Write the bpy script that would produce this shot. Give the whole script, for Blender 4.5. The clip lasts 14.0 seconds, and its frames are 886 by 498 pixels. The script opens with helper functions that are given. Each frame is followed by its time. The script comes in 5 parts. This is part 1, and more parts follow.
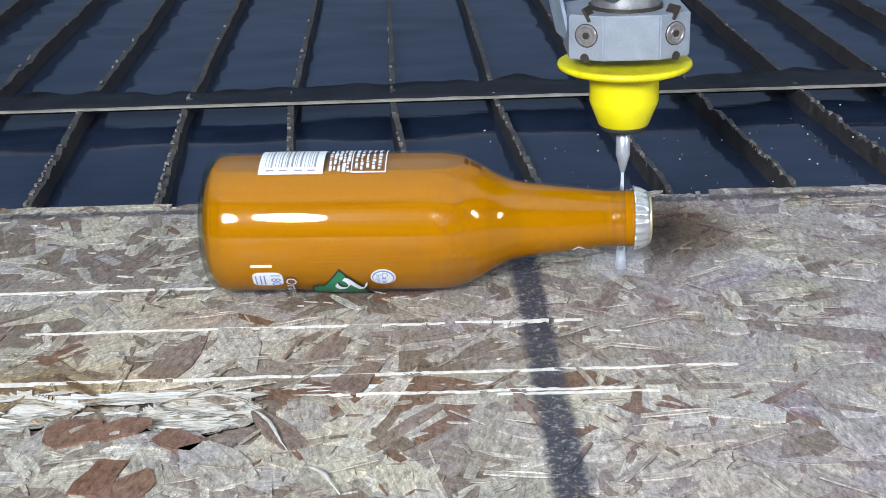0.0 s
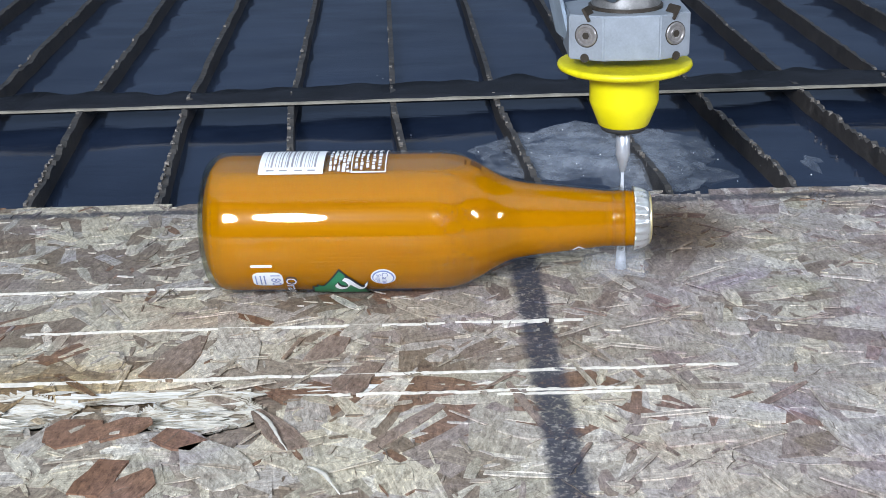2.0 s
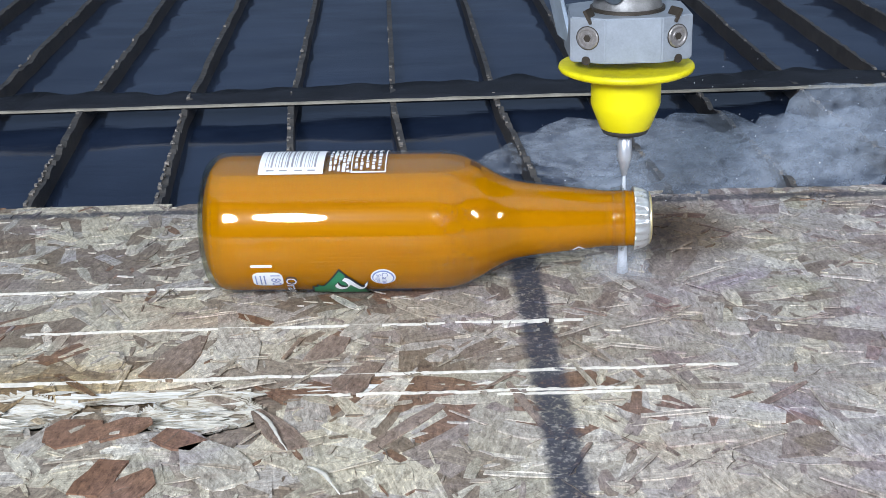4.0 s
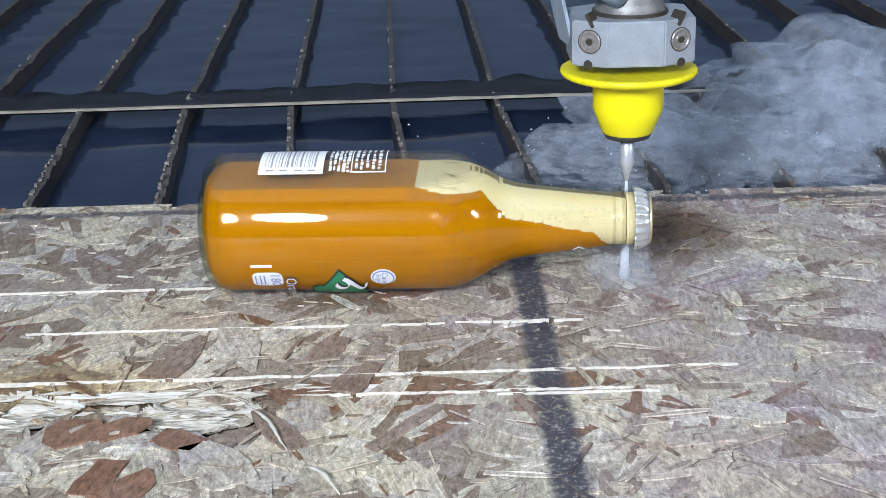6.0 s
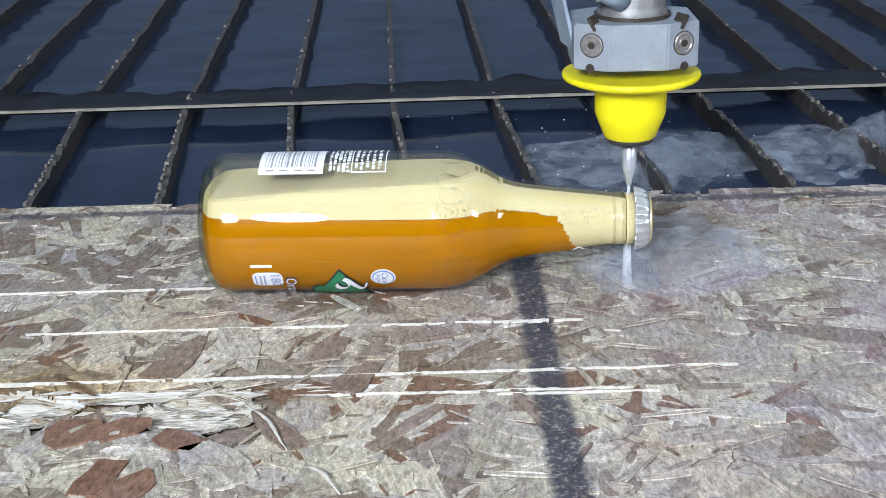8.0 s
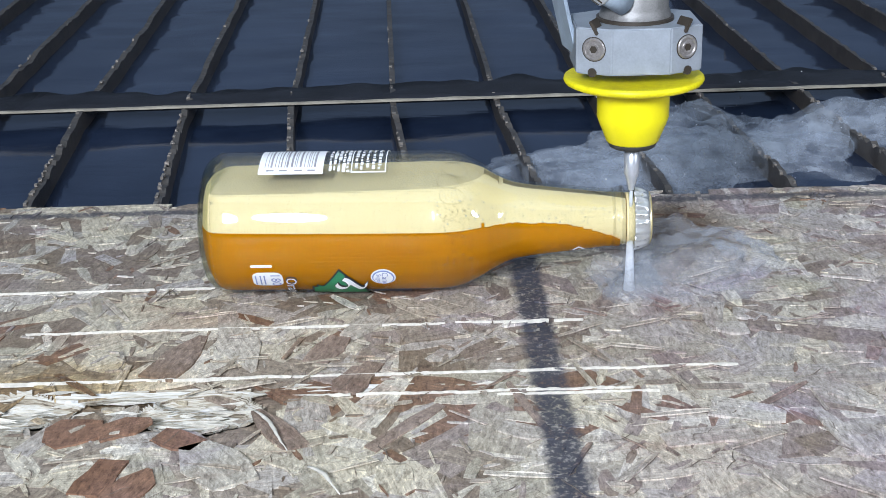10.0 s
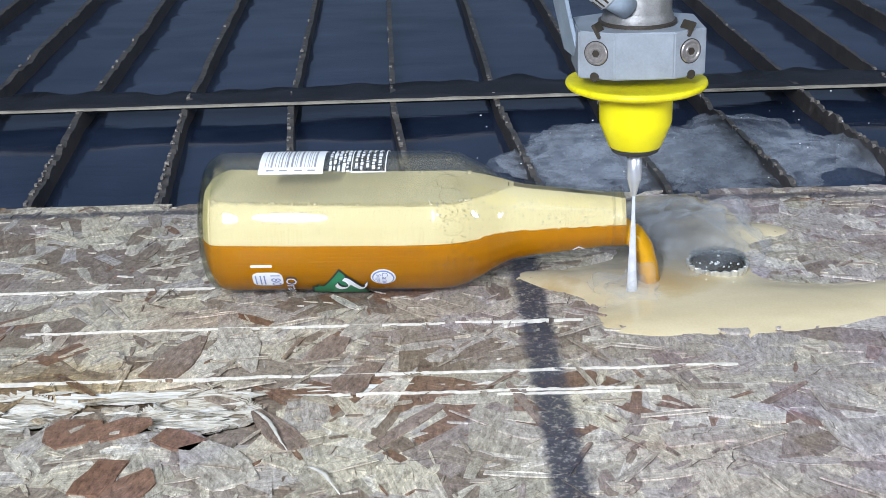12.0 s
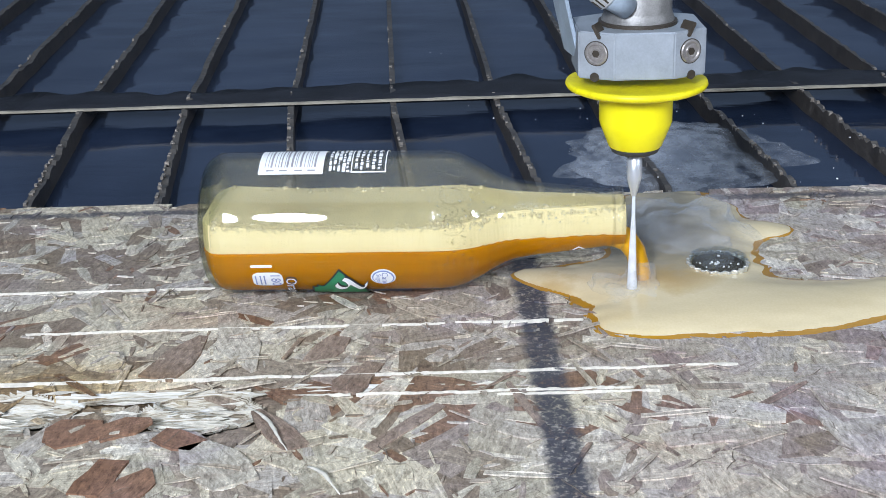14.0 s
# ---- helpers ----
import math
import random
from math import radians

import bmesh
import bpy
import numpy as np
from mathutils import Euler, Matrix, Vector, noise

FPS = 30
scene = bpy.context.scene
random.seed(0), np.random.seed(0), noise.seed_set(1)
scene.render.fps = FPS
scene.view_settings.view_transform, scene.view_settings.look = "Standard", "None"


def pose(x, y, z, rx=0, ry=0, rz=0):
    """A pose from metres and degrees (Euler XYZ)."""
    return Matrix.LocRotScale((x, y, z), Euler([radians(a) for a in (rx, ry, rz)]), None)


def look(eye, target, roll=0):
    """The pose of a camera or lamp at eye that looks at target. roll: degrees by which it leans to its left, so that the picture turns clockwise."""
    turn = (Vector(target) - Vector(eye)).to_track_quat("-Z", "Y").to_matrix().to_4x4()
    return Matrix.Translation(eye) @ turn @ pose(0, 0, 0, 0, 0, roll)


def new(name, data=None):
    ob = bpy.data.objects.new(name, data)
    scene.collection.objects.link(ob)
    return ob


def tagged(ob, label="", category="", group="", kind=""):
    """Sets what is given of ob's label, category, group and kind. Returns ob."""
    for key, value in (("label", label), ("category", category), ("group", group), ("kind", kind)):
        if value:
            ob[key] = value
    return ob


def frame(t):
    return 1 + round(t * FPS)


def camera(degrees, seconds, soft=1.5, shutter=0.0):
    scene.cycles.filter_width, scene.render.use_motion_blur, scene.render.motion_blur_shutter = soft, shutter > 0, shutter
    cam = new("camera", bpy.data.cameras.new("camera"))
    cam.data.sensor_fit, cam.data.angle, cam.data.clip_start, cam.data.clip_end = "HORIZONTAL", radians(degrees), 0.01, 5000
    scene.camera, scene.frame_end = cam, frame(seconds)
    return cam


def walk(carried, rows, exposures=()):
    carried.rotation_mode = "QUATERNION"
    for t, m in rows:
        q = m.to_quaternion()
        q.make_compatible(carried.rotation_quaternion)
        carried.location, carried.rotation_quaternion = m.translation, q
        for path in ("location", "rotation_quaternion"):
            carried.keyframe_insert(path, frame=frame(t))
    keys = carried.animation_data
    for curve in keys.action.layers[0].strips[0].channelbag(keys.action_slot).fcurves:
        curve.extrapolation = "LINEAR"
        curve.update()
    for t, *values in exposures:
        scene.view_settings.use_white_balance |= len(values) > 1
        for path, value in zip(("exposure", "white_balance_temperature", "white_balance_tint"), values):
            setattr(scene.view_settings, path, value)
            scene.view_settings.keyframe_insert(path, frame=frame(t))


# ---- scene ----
# ---- camera: it stands still on a tripod ----
cam = camera(34.82, 14.0, soft=0.7)
EYE = Vector((0.0, -0.627, 0.254))
TILT, LEAN = 20.6, -1.6
CAM_POSE = look(EYE, EYE + Vector((0, math.cos(radians(TILT)), -math.sin(radians(TILT)))), LEAN)
walk(cam, [(0.0, CAM_POSE), (14.0, CAM_POSE)])

# ---- world and lamps ----
world = bpy.data.worlds.new("workshop_air")
world.use_nodes = True
world.node_tree.nodes["Background"].inputs[0].default_value = (0.55, 0.68, 1.0, 1)
world.node_tree.nodes["Background"].inputs[1].default_value = 0.16
scene.world = world
scene.view_settings.exposure = 0.0


def area_lamp(name, at, to, w, h, watts, color, lean=0):
    data = bpy.data.lights.new(name, "AREA")
    data.shape, data.size, data.size_y, data.energy, data.color = "ELLIPSE", w, h, watts, color
    ob = new(name, data)
    ob.matrix_world = look(at, to, lean)
    return ob


COOL = (0.825, 0.90, 1.03)
area_lamp("work_lamp_long", (-0.412, -1.55, 0.80), (-0.02, 0.0, 0.03), 0.122, 0.40, 34, COOL, 7)
area_lamp("work_lamp_short", (-0.520, -1.55, 0.80), (-0.02, 0.0, 0.03), 0.036, 0.40, 10, COOL, 7)
area_lamp("work_lamp_small", (-0.066, -1.55, 0.80), (0, 0, 0.03), 0.014, 0.35, 4, COOL)
area_lamp("work_lamp_side", (1.35, -0.95, 0.62), (0.0, 0.0, 0.03), 0.10, 0.30, 8, COOL)
# overhead fill, added to brighten the water, slats and far wall
area_lamp("overhead_fill_lamp", (0.6, 0.6, 2.9), (0.6, 0.6, 0), 6.6, 6.4, 80, (0.72, 0.85, 1.0))


# ---- materials ----
def mat(name):
    m = bpy.data.materials.new(name)
    m.use_nodes = True
    return m, m.node_tree.nodes, m.node_tree.links, m.node_tree.nodes["Principled BSDF"]


def ramp(nodes, stops):
    r = nodes.new("ShaderNodeValToRGB")
    e = r.color_ramp.elements
    while len(e) < len(stops):
        e.new(0.5)
    for el, (p, c) in zip(e, stops):
        el.position, el.color = p, (*c, 1)
    return r


def noise_node(nodes, links, coord, scale, detail=6, rough=0.6, dist=0.0):
    n = nodes.new("ShaderNodeTexNoise")
    n.inputs["Scale"].default_value, n.inputs["Detail"].default_value = scale, detail
    n.inputs["Roughness"].default_value, n.inputs["Distortion"].default_value = rough, dist
    if coord:
        links.new(coord, n.inputs["Vector"])
    return n


def mapping(nodes, links, coord, scale, rot=(0, 0, 0)):
    mp = nodes.new("ShaderNodeMapping")
    mp.inputs["Scale"].default_value, mp.inputs["Rotation"].default_value = scale, rot
    links.new(coord, mp.inputs["Vector"])
    return mp.outputs[0]


def math_node(nodes, links, op, a, b=None, clamp=False):
    n = nodes.new("ShaderNodeMath")
    n.operation, n.use_clamp = op, clamp
    for i, v in enumerate((a, b)):
        if v is None:
            continue
        if isinstance(v, (int, float)):
            n.inputs[i].default_value = v
        else:
            links.new(v, n.inputs[i])
    return n.outputs[0]


def mix_color(nodes, links, fac, a, b, kind="MIX"):
    n = nodes.new("ShaderNodeMix")
    n.data_type, n.blend_type = "RGBA", kind
    for i, v in ((0, fac), (6, a), (7, b)):
        if isinstance(v, (int, float)):
            n.inputs[i].default_value = v
        elif isinstance(v, tuple):
            n.inputs[i].default_value = (*v, 1)
        else:
            links.new(v, n.inputs[i])
    return n.outputs[2]


def bump(nodes, links, b, height, strength, dist=0.001):
    n = nodes.new("ShaderNodeBump")
    n.inputs["Strength"].default_value, n.inputs["Distance"].default_value = strength, dist
    links.new(height, n.inputs["Height"])
    links.new(n.outputs[0], b.inputs["Normal"])


def plain(name, color, rough=0.5, metal=0.0, spread=0.12, scale=60, bump_k=0.1, spec=0.5):
    """A worn surface: colour that varies at two scales, with fine relief."""
    m, n, l, b = mat(name)
    co = n.new("ShaderNodeTexCoord").outputs["Object"]
    big, fine = noise_node(n, l, co, scale), noise_node(n, l, co, scale * 9, 4)
    mixed = math_node(n, l, "ADD", math_node(n, l, "MULTIPLY", big.outputs[0], 0.65), math_node(n, l, "MULTIPLY", fine.outputs[0], 0.35))
    lo, hi = tuple(c * (1 - spread * 1.6) for c in color), tuple(min(1, c * (1 + spread * 1.6)) for c in color)
    r = ramp(n, [(0.3, lo), (0.7, hi)])
    l.new(mixed, r.inputs[0])
    l.new(r.outputs[0], b.inputs["Base Color"])
    b.inputs["Roughness"].default_value, b.inputs["Metallic"].default_value = rough, metal
    b.inputs["Specular IOR Level"].default_value = spec
    rr = n.new("ShaderNodeMapRange")
    rr.inputs[3].default_value, rr.inputs[4].default_value = rough * 0.8, min(1, rough * 1.25)
    l.new(big.outputs[0], rr.inputs[0])
    l.new(rr.outputs[0], b.inputs["Roughness"])
    bump(n, l, b, mixed, bump_k)
    return m


def wood_marks(n, l, color):
    """Black paint bands, dust, stains, violet tint and the cap's painted shadow, fixed on the board."""
    pos = n.new("ShaderNodeNewGeometry").outputs["Position"]
    sep = n.new("ShaderNodeSeparateXYZ")
    l.new(pos, sep.inputs[0])
    x, y = sep.outputs[0], sep.outputs[1]
    ragged = noise_node(n, l, pos, 110, 9, 0.8)
    wob = math_node(n, l, "MULTIPLY", math_node(n, l, "SUBTRACT", ragged.outputs[0], 0.5), 0.012)

    def band(v, centre, half):
        d = math_node(n, l, "ABSOLUTE", math_node(n, l, "SUBTRACT", math_node(n, l, "ADD", v, wob), centre))
        r = n.new("ShaderNodeMapRange")
        r.inputs[1].default_value, r.inputs[2].default_value = half, half - 0.0035
        l.new(d, r.inputs[0])
        return r.outputs[0]

    bare = noise_node(n, l, pos, 420, 5, 0.7)
    holes = ramp(n, [(0.38, (0.45,) * 3), (0.50, (0.96,) * 3)])
    l.new(bare.outputs[0], holes.inputs[0])
    stripes = math_node(n, l, "MAXIMUM", band(math_node(n, l, "ADD", x, math_node(n, l, "MULTIPLY", y, 0.0135)), 0.0402, 0.0088), math_node(n, l, "MULTIPLY", band(y, 0.119, 0.006), 0.85))
    fac = math_node(n, l, "MULTIPLY", stripes, holes.outputs[0])
    # violet tint in patches, stronger towards the right
    violet_tone = noise_node(n, l, pos, 14, 4, 0.6)
    wr = ramp(n, [(0.38, (0, 0, 0)), (0.66, (1, 1, 1))])
    l.new(violet_tone.outputs[0], wr.inputs[0])
    east = n.new("ShaderNodeMapRange")
    east.inputs[1].default_value, east.inputs[2].default_value = -0.05, 0.22
    east.inputs[3].default_value, east.inputs[4].default_value = 0.10, 0.62
    l.new(x, east.inputs[0])
    c = mix_color(n, l, math_node(n, l, "MULTIPLY", wr.outputs[0], east.outputs[0]), color, (0.37, 0.31, 0.385))
    # broad olive, red-brown and lavender cast of the old boards
    cast = noise_node(n, l, mapping(n, l, pos, (1, 1.6, 1)), 11, 5, 0.65, 0.8)
    cr = ramp(n, [(0.34, (0.80, 0.66, 0.58)), (0.43, (0.98, 0.93, 0.84)), (0.52, (1.06, 1.02, 0.94)), (0.60, (1.03, 1.01, 1.0)), (0.68, (0.98, 0.90, 1.0))])
    l.new(cast.outputs[0], cr.inputs[0])
    c = mix_color(n, l, 0.8, c, cr.outputs[0], "MULTIPLY")
    speck = noise_node(n, l, pos, 900, 3, 0.8)
    kr = ramp(n, [(0.36, (0.52, 0.48, 0.45)), (0.46, (1, 1, 1)), (0.60, (1, 1, 1)), (0.70, (1.45, 1.44, 1.42))])
    l.new(speck.outputs[0], kr.inputs[0])
    c = mix_color(n, l, 0.5, c, kr.outputs[0], "MULTIPLY")
    scuff = noise_node(n, l, mapping(n, l, pos, (430, 170, 1)), 1.0, 9, 0.8, 0.5)
    sr = ramp(n, [(0.39, (0.26, 0.23, 0.21)), (0.455, (0.84, 0.83, 0.82)), (0.54, (1.10, 1.10, 1.10)), (0.62, (1.9, 1.9, 1.87))])
    l.new(scuff.outputs[0], sr.inputs[0])
    c = mix_color(n, l, 0.62, c, sr.outputs[0], "MULTIPLY")
    dirt = noise_node(n, l, mapping(n, l, pos, (330, 130, 1)), 1.0, 7, 0.8)
    dr = ramp(n, [(0.38, (0.34, 0.30, 0.28)), (0.48, (1, 1, 1))])
    l.new(dirt.outputs[0], dr.inputs[0])
    c = mix_color(n, l, 0.6, c, dr.outputs[0], "MULTIPLY")
    c = mix_color(n, l, fac, c, (0.045, 0.048, 0.066))
    # amber stain round the washed-out hollows
    ax = math_node(n, l, "DIVIDE", math_node(n, l, "ADD", x, 0.165), 0.060)
    ay = math_node(n, l, "DIVIDE", math_node(n, l, "ADD", math_node(n, l, "ADD", y, math_node(n, l, "MULTIPLY", wob, 4.0)), 0.100), 0.026)
    a2 = math_node(n, l, "ADD", math_node(n, l, "MULTIPLY", ax, ax), math_node(n, l, "MULTIPLY", ay, ay))
    amber = n.new("ShaderNodeMapRange")
    amber.inputs[1].default_value, amber.inputs[2].default_value = 1.3, 0.2
    amber.inputs[3].default_value, amber.inputs[4].default_value = 0.0, 0.8
    l.new(a2, amber.inputs[0])
    c = mix_color(n, l, amber.outputs[0], c, (0.84, 0.68, 0.42), "MULTIPLY")
    # shadow beside the cap, painted into the colour along with soaked wood
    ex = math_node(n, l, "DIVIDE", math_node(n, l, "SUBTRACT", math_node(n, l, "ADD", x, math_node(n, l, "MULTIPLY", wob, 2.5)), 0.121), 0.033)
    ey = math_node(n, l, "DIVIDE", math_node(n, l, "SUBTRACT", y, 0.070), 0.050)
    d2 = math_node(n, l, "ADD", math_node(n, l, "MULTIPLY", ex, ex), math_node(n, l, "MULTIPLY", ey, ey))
    wet_shade = n.new("ShaderNodeMapRange")
    wet_shade.inputs[1].default_value, wet_shade.inputs[2].default_value = 1.35, 0.15
    wet_shade.inputs[3].default_value, wet_shade.inputs[4].default_value = 0.0, 0.95
    l.new(d2, wet_shade.inputs[0])
    return mix_color(n, l, wet_shade.outputs[0], c, (0.30, 0.22, 0.16), "MULTIPLY")


def board_material(name, stops, per_island):
    m, n, l, b = mat(name)
    if per_island:
        src = n.new("ShaderNodeNewGeometry").outputs["Random Per Island"]
        co = n.new("ShaderNodeTexCoord").outputs["UV"]
    else:
        src = n.new("ShaderNodeObjectInfo").outputs["Random"]
        co = n.new("ShaderNodeTexCoord").outputs["UV"]
    r = ramp(n, stops)
    r.color_ramp.interpolation = "CONSTANT" if len(stops) > 6 else "LINEAR"
    l.new(src, r.inputs[0])
    grain = noise_node(n, l, mapping(n, l, co, (30, 700, 1)), 1.0, 6, 0.65, 0.3)
    g = ramp(n, [(0.3, (0.62, 0.60, 0.58)), (0.62, (1.12, 1.12, 1.12))])
    l.new(grain.outputs[0], g.inputs[0])
    c = mix_color(n, l, 0.9, r.outputs[0], g.outputs[0], "MULTIPLY")
    pores = noise_node(n, l, mapping(n, l, co, (240, 2600, 1)), 1.0, 3, 0.7)
    pr = ramp(n, [(0.34, (0.35, 0.31, 0.28)), (0.46, (1, 1, 1)), (0.66, (1, 1, 1)), (0.78, (1.5, 1.48, 1.42))])
    l.new(pores.outputs[0], pr.inputs[0])
    c = mix_color(n, l, 0.5, c, pr.outputs[0], "MULTIPLY")
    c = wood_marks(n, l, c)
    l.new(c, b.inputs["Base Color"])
    b.inputs["Roughness"].default_value = 0.62
    b.inputs["Specular IOR Level"].default_value = 0.35
    bump(n, l, b, grain.outputs[0], 0.5, 0.0006)
    return m


FLAKE_STOPS = [(0.0, (0.43, 0.405, 0.335)), (0.12, (0.31, 0.27, 0.225)), (0.23, (0.54, 0.51, 0.43)), (0.37, (0.25, 0.205, 0.16)),
               (0.47, (0.42, 0.40, 0.36)), (0.60, (0.60, 0.56, 0.46)), (0.71, (0.235, 0.145, 0.095)), (0.755, (0.46, 0.435, 0.41)),
               (0.885, (0.66, 0.635, 0.575)), (0.95, (0.33, 0.285, 0.26))]
M_FLAKE = board_material("pressed_wood_flakes", FLAKE_STOPS, True)
M_CHIP = board_material("loose_wood_chip", [(0.0, (0.50, 0.46, 0.38)), (0.35, (0.40, 0.36, 0.30)), (0.6, (0.68, 0.65, 0.58)), (0.8, (0.24, 0.17, 0.125)), (1.0, (0.58, 0.54, 0.46))], False)
M_RED_STRAND = board_material("red_brown_strand", [(0.0, (0.20, 0.108, 0.068)), (1.0, (0.26, 0.15, 0.098))], False)
M_BROWN_STRAND = board_material("grey_brown_strand", [(0.0, (0.27, 0.21, 0.175)), (1.0, (0.33, 0.265, 0.225))], False)
M_PALE_STRAND = board_material("pale_grey_strand", [(0.0, (0.47, 0.45, 0.40)), (1.0, (0.56, 0.54, 0.50))], False)
M_SPLIT = plain("dirty_wood_split", (0.14, 0.108, 0.085), 0.8, 0, 0.3, 300, 0.3)
M_FIBRE = plain("pale_torn_wood_fibre", (0.60, 0.57, 0.50), 0.75, 0, 0.2, 300, 0.5)


def hollow_material():
    m, n, l, b = mat("washed_layered_wood")
    pos = n.new("ShaderNodeNewGeometry").outputs["Position"]
    lay = noise_node(n, l, mapping(n, l, pos, (22, 60, 1500)), 1.0, 5, 0.6, 0.5)
    fine = noise_node(n, l, mapping(n, l, pos, (150, 1400, 1400)), 1.0, 4, 0.6)
    h = math_node(n, l, "ADD", math_node(n, l, "MULTIPLY", lay.outputs[0], 0.7), math_node(n, l, "MULTIPLY", fine.outputs[0], 0.3))
    r = ramp(n, [(0.38, (0.07, 0.05, 0.035)), (0.44, (0.30, 0.25, 0.18)), (0.52, (0.52, 0.48, 0.40)), (0.66, (0.70, 0.70, 0.70))])
    l.new(h, r.inputs[0])
    l.new(r.outputs[0], b.inputs["Base Color"])
    b.inputs["Roughness"].default_value = 0.7
    bump(n, l, b, h, 0.9, 0.0015)
    return m


M_HOLLOW = hollow_material()
M_YELLOW = plain("yellow_moulded_plastic", (0.90, 0.80, 0.005), 0.38, 0, 0.03, 60, 0.05)
M_YELLOW_WORN = plain("scuffed_yellow_plastic", (0.86, 0.72, 0.008), 0.42, 0, 0.16, 55, 0.15)
M_STEEL = plain("brushed_grey_steel", (0.38, 0.42, 0.47), 0.45, 0.5, 0.1, 120, 0.06)
M_STEEL_DULL = plain("dull_wet_steel", (0.27, 0.265, 0.26), 0.45, 0.55, 0.2, 160, 0.5)
M_CHROME = plain("polished_steel", (0.62, 0.65, 0.70), 0.35, 0.55, 0.06, 200, 0.03)
M_SCREW = plain("oily_steel_screw", (0.34, 0.32, 0.31), 0.35, 0.6, 0.25, 300, 0.1)
M_DARK = plain("black_rubber", (0.035, 0.035, 0.035), 0.6, 0, 0.2, 80, 0.1)
# near-black colour gives solid pieces the shade of recesses, slots and gaps
M_SOCKET = plain("dark_recess", (0.05, 0.04, 0.03), 0.5, 0.3, 0.2, 80, 0.1)
M_HOSE = plain("grey_blue_hose", (0.33, 0.40, 0.48), 0.45, 0, 0.15, 90, 0.2)
M_SLAT = plain("rusty_wet_steel_slat", (0.070, 0.062, 0.056), 0.5, 0.1, 0.45, 70, 0.8)
M_SLAT_TIP = plain("bare_cut_steel", (0.34, 0.30, 0.26), 0.4, 0.6, 0.4, 300, 0.5)
M_BAR = plain("pale_wood_batten", (0.34, 0.31, 0.25), 0.6, 0, 0.25, 60, 0.3)
M_LEDGE = plain("wet_dark_timber_ledge", (0.014, 0.016, 0.023), 0.6, 0, 0.4, 40, 0.9, 0.25)
M_WALL = plain("painted_workshop_wall", (0.40, 0.50, 0.68), 0.7, 0, 0.08, 2, 0.05)
M_WALL_DARK = plain("dark_workshop_wall", (0.07, 0.075, 0.085), 0.8, 0, 0.15, 2, 0.05)
M_FLOOR = plain("concrete_floor", (0.28, 0.28, 0.27), 0.7, 0, 0.15, 3, 0.1)
M_CEIL = plain("ceiling_paint", (0.22, 0.23, 0.25), 0.8, 0, 0.05, 2, 0.05)
M_TANK = plain("tank_steel", (0.10, 0.11, 0.13), 0.5, 0.4, 0.2, 8, 0.1)
M_WHITE = plain("white_print", (0.85, 0.86, 0.88), 0.45, 0, 0.03, 200, 0.02)
M_BLACK = plain("black_print", (0.03, 0.03, 0.04), 0.45, 0, 0.1, 200, 0.02)
M_GREY = plain("faded_black_print", (0.30, 0.29, 0.32), 0.45, 0, 0.3, 200, 0.02)
M_GREEN = plain("green_print", (0.03, 0.24, 0.11), 0.45, 0, 0.08, 200, 0.02)
M_BLUE = plain("blue_print", (0.22, 0.27, 0.50), 0.45, 0, 0.08, 200, 0.02)
M_GOLD = plain("gold_lacquered_tin", (0.78, 0.66, 0.36), 0.3, 0.7, 0.06, 200, 0.03)
M_CROWN = plain("silver_tin", (0.72, 0.73, 0.72), 0.28, 0.75, 0.06, 200, 0.03)


def glass_material(name, tint, gloss=1.0, rough=0.02, base=0.045):
    """Thin clear glass: it lets light pass and gains gloss towards its rims."""
    m, n, l, b = mat(name)
    n.remove(b)
    out = n["Material Output"]
    tr, gl, mx, lw = (n.new(k) for k in ("ShaderNodeBsdfTransparent", "ShaderNodeBsdfGlossy", "ShaderNodeMixShader", "ShaderNodeLayerWeight"))
    tr.inputs[0].default_value = (*tint, 1)
    gl.inputs["Roughness"].default_value = rough
    lw.inputs[0].default_value = 0.5
    rim = math_node(n, l, "POWER", lw.outputs["Facing"], 5.0)
    l.new(math_node(n, l, "ADD", math_node(n, l, "MULTIPLY", rim, 0.20 * gloss), base), mx.inputs[0])
    l.new(tr.outputs[0], mx.inputs[1])
    l.new(gl.outputs[0], mx.inputs[2])
    l.new(mx.outputs[0], out.inputs[0])
    return m


M_GLASS = glass_material("clear_bottle_glass", (0.95, 0.96, 0.95), 2.0, 0.012)
M_GLASS_RELIEF = glass_material("raised_bottle_glass", (0.98, 0.97, 0.95), 1.6, 0.10, 0.06)
M_GLASS_THICK = glass_material("thick_bottle_glass", (0.84, 0.86, 0.78), 1.6, 0.05)
M_BUBBLE = plain("soda_bubble_film", (0.70, 0.59, 0.36), 0.12, 0, 0.2, 900, 0.05, 0.9)
M_GLINT = glass_material("polished_glass_bead", (0.97, 0.95, 0.90), 1.0, 0.10, 0.16)
M_DROP = plain("clinging_drop", (0.62, 0.58, 0.47), 0.10, 0, 0.1, 900, 0.05, 0.9)


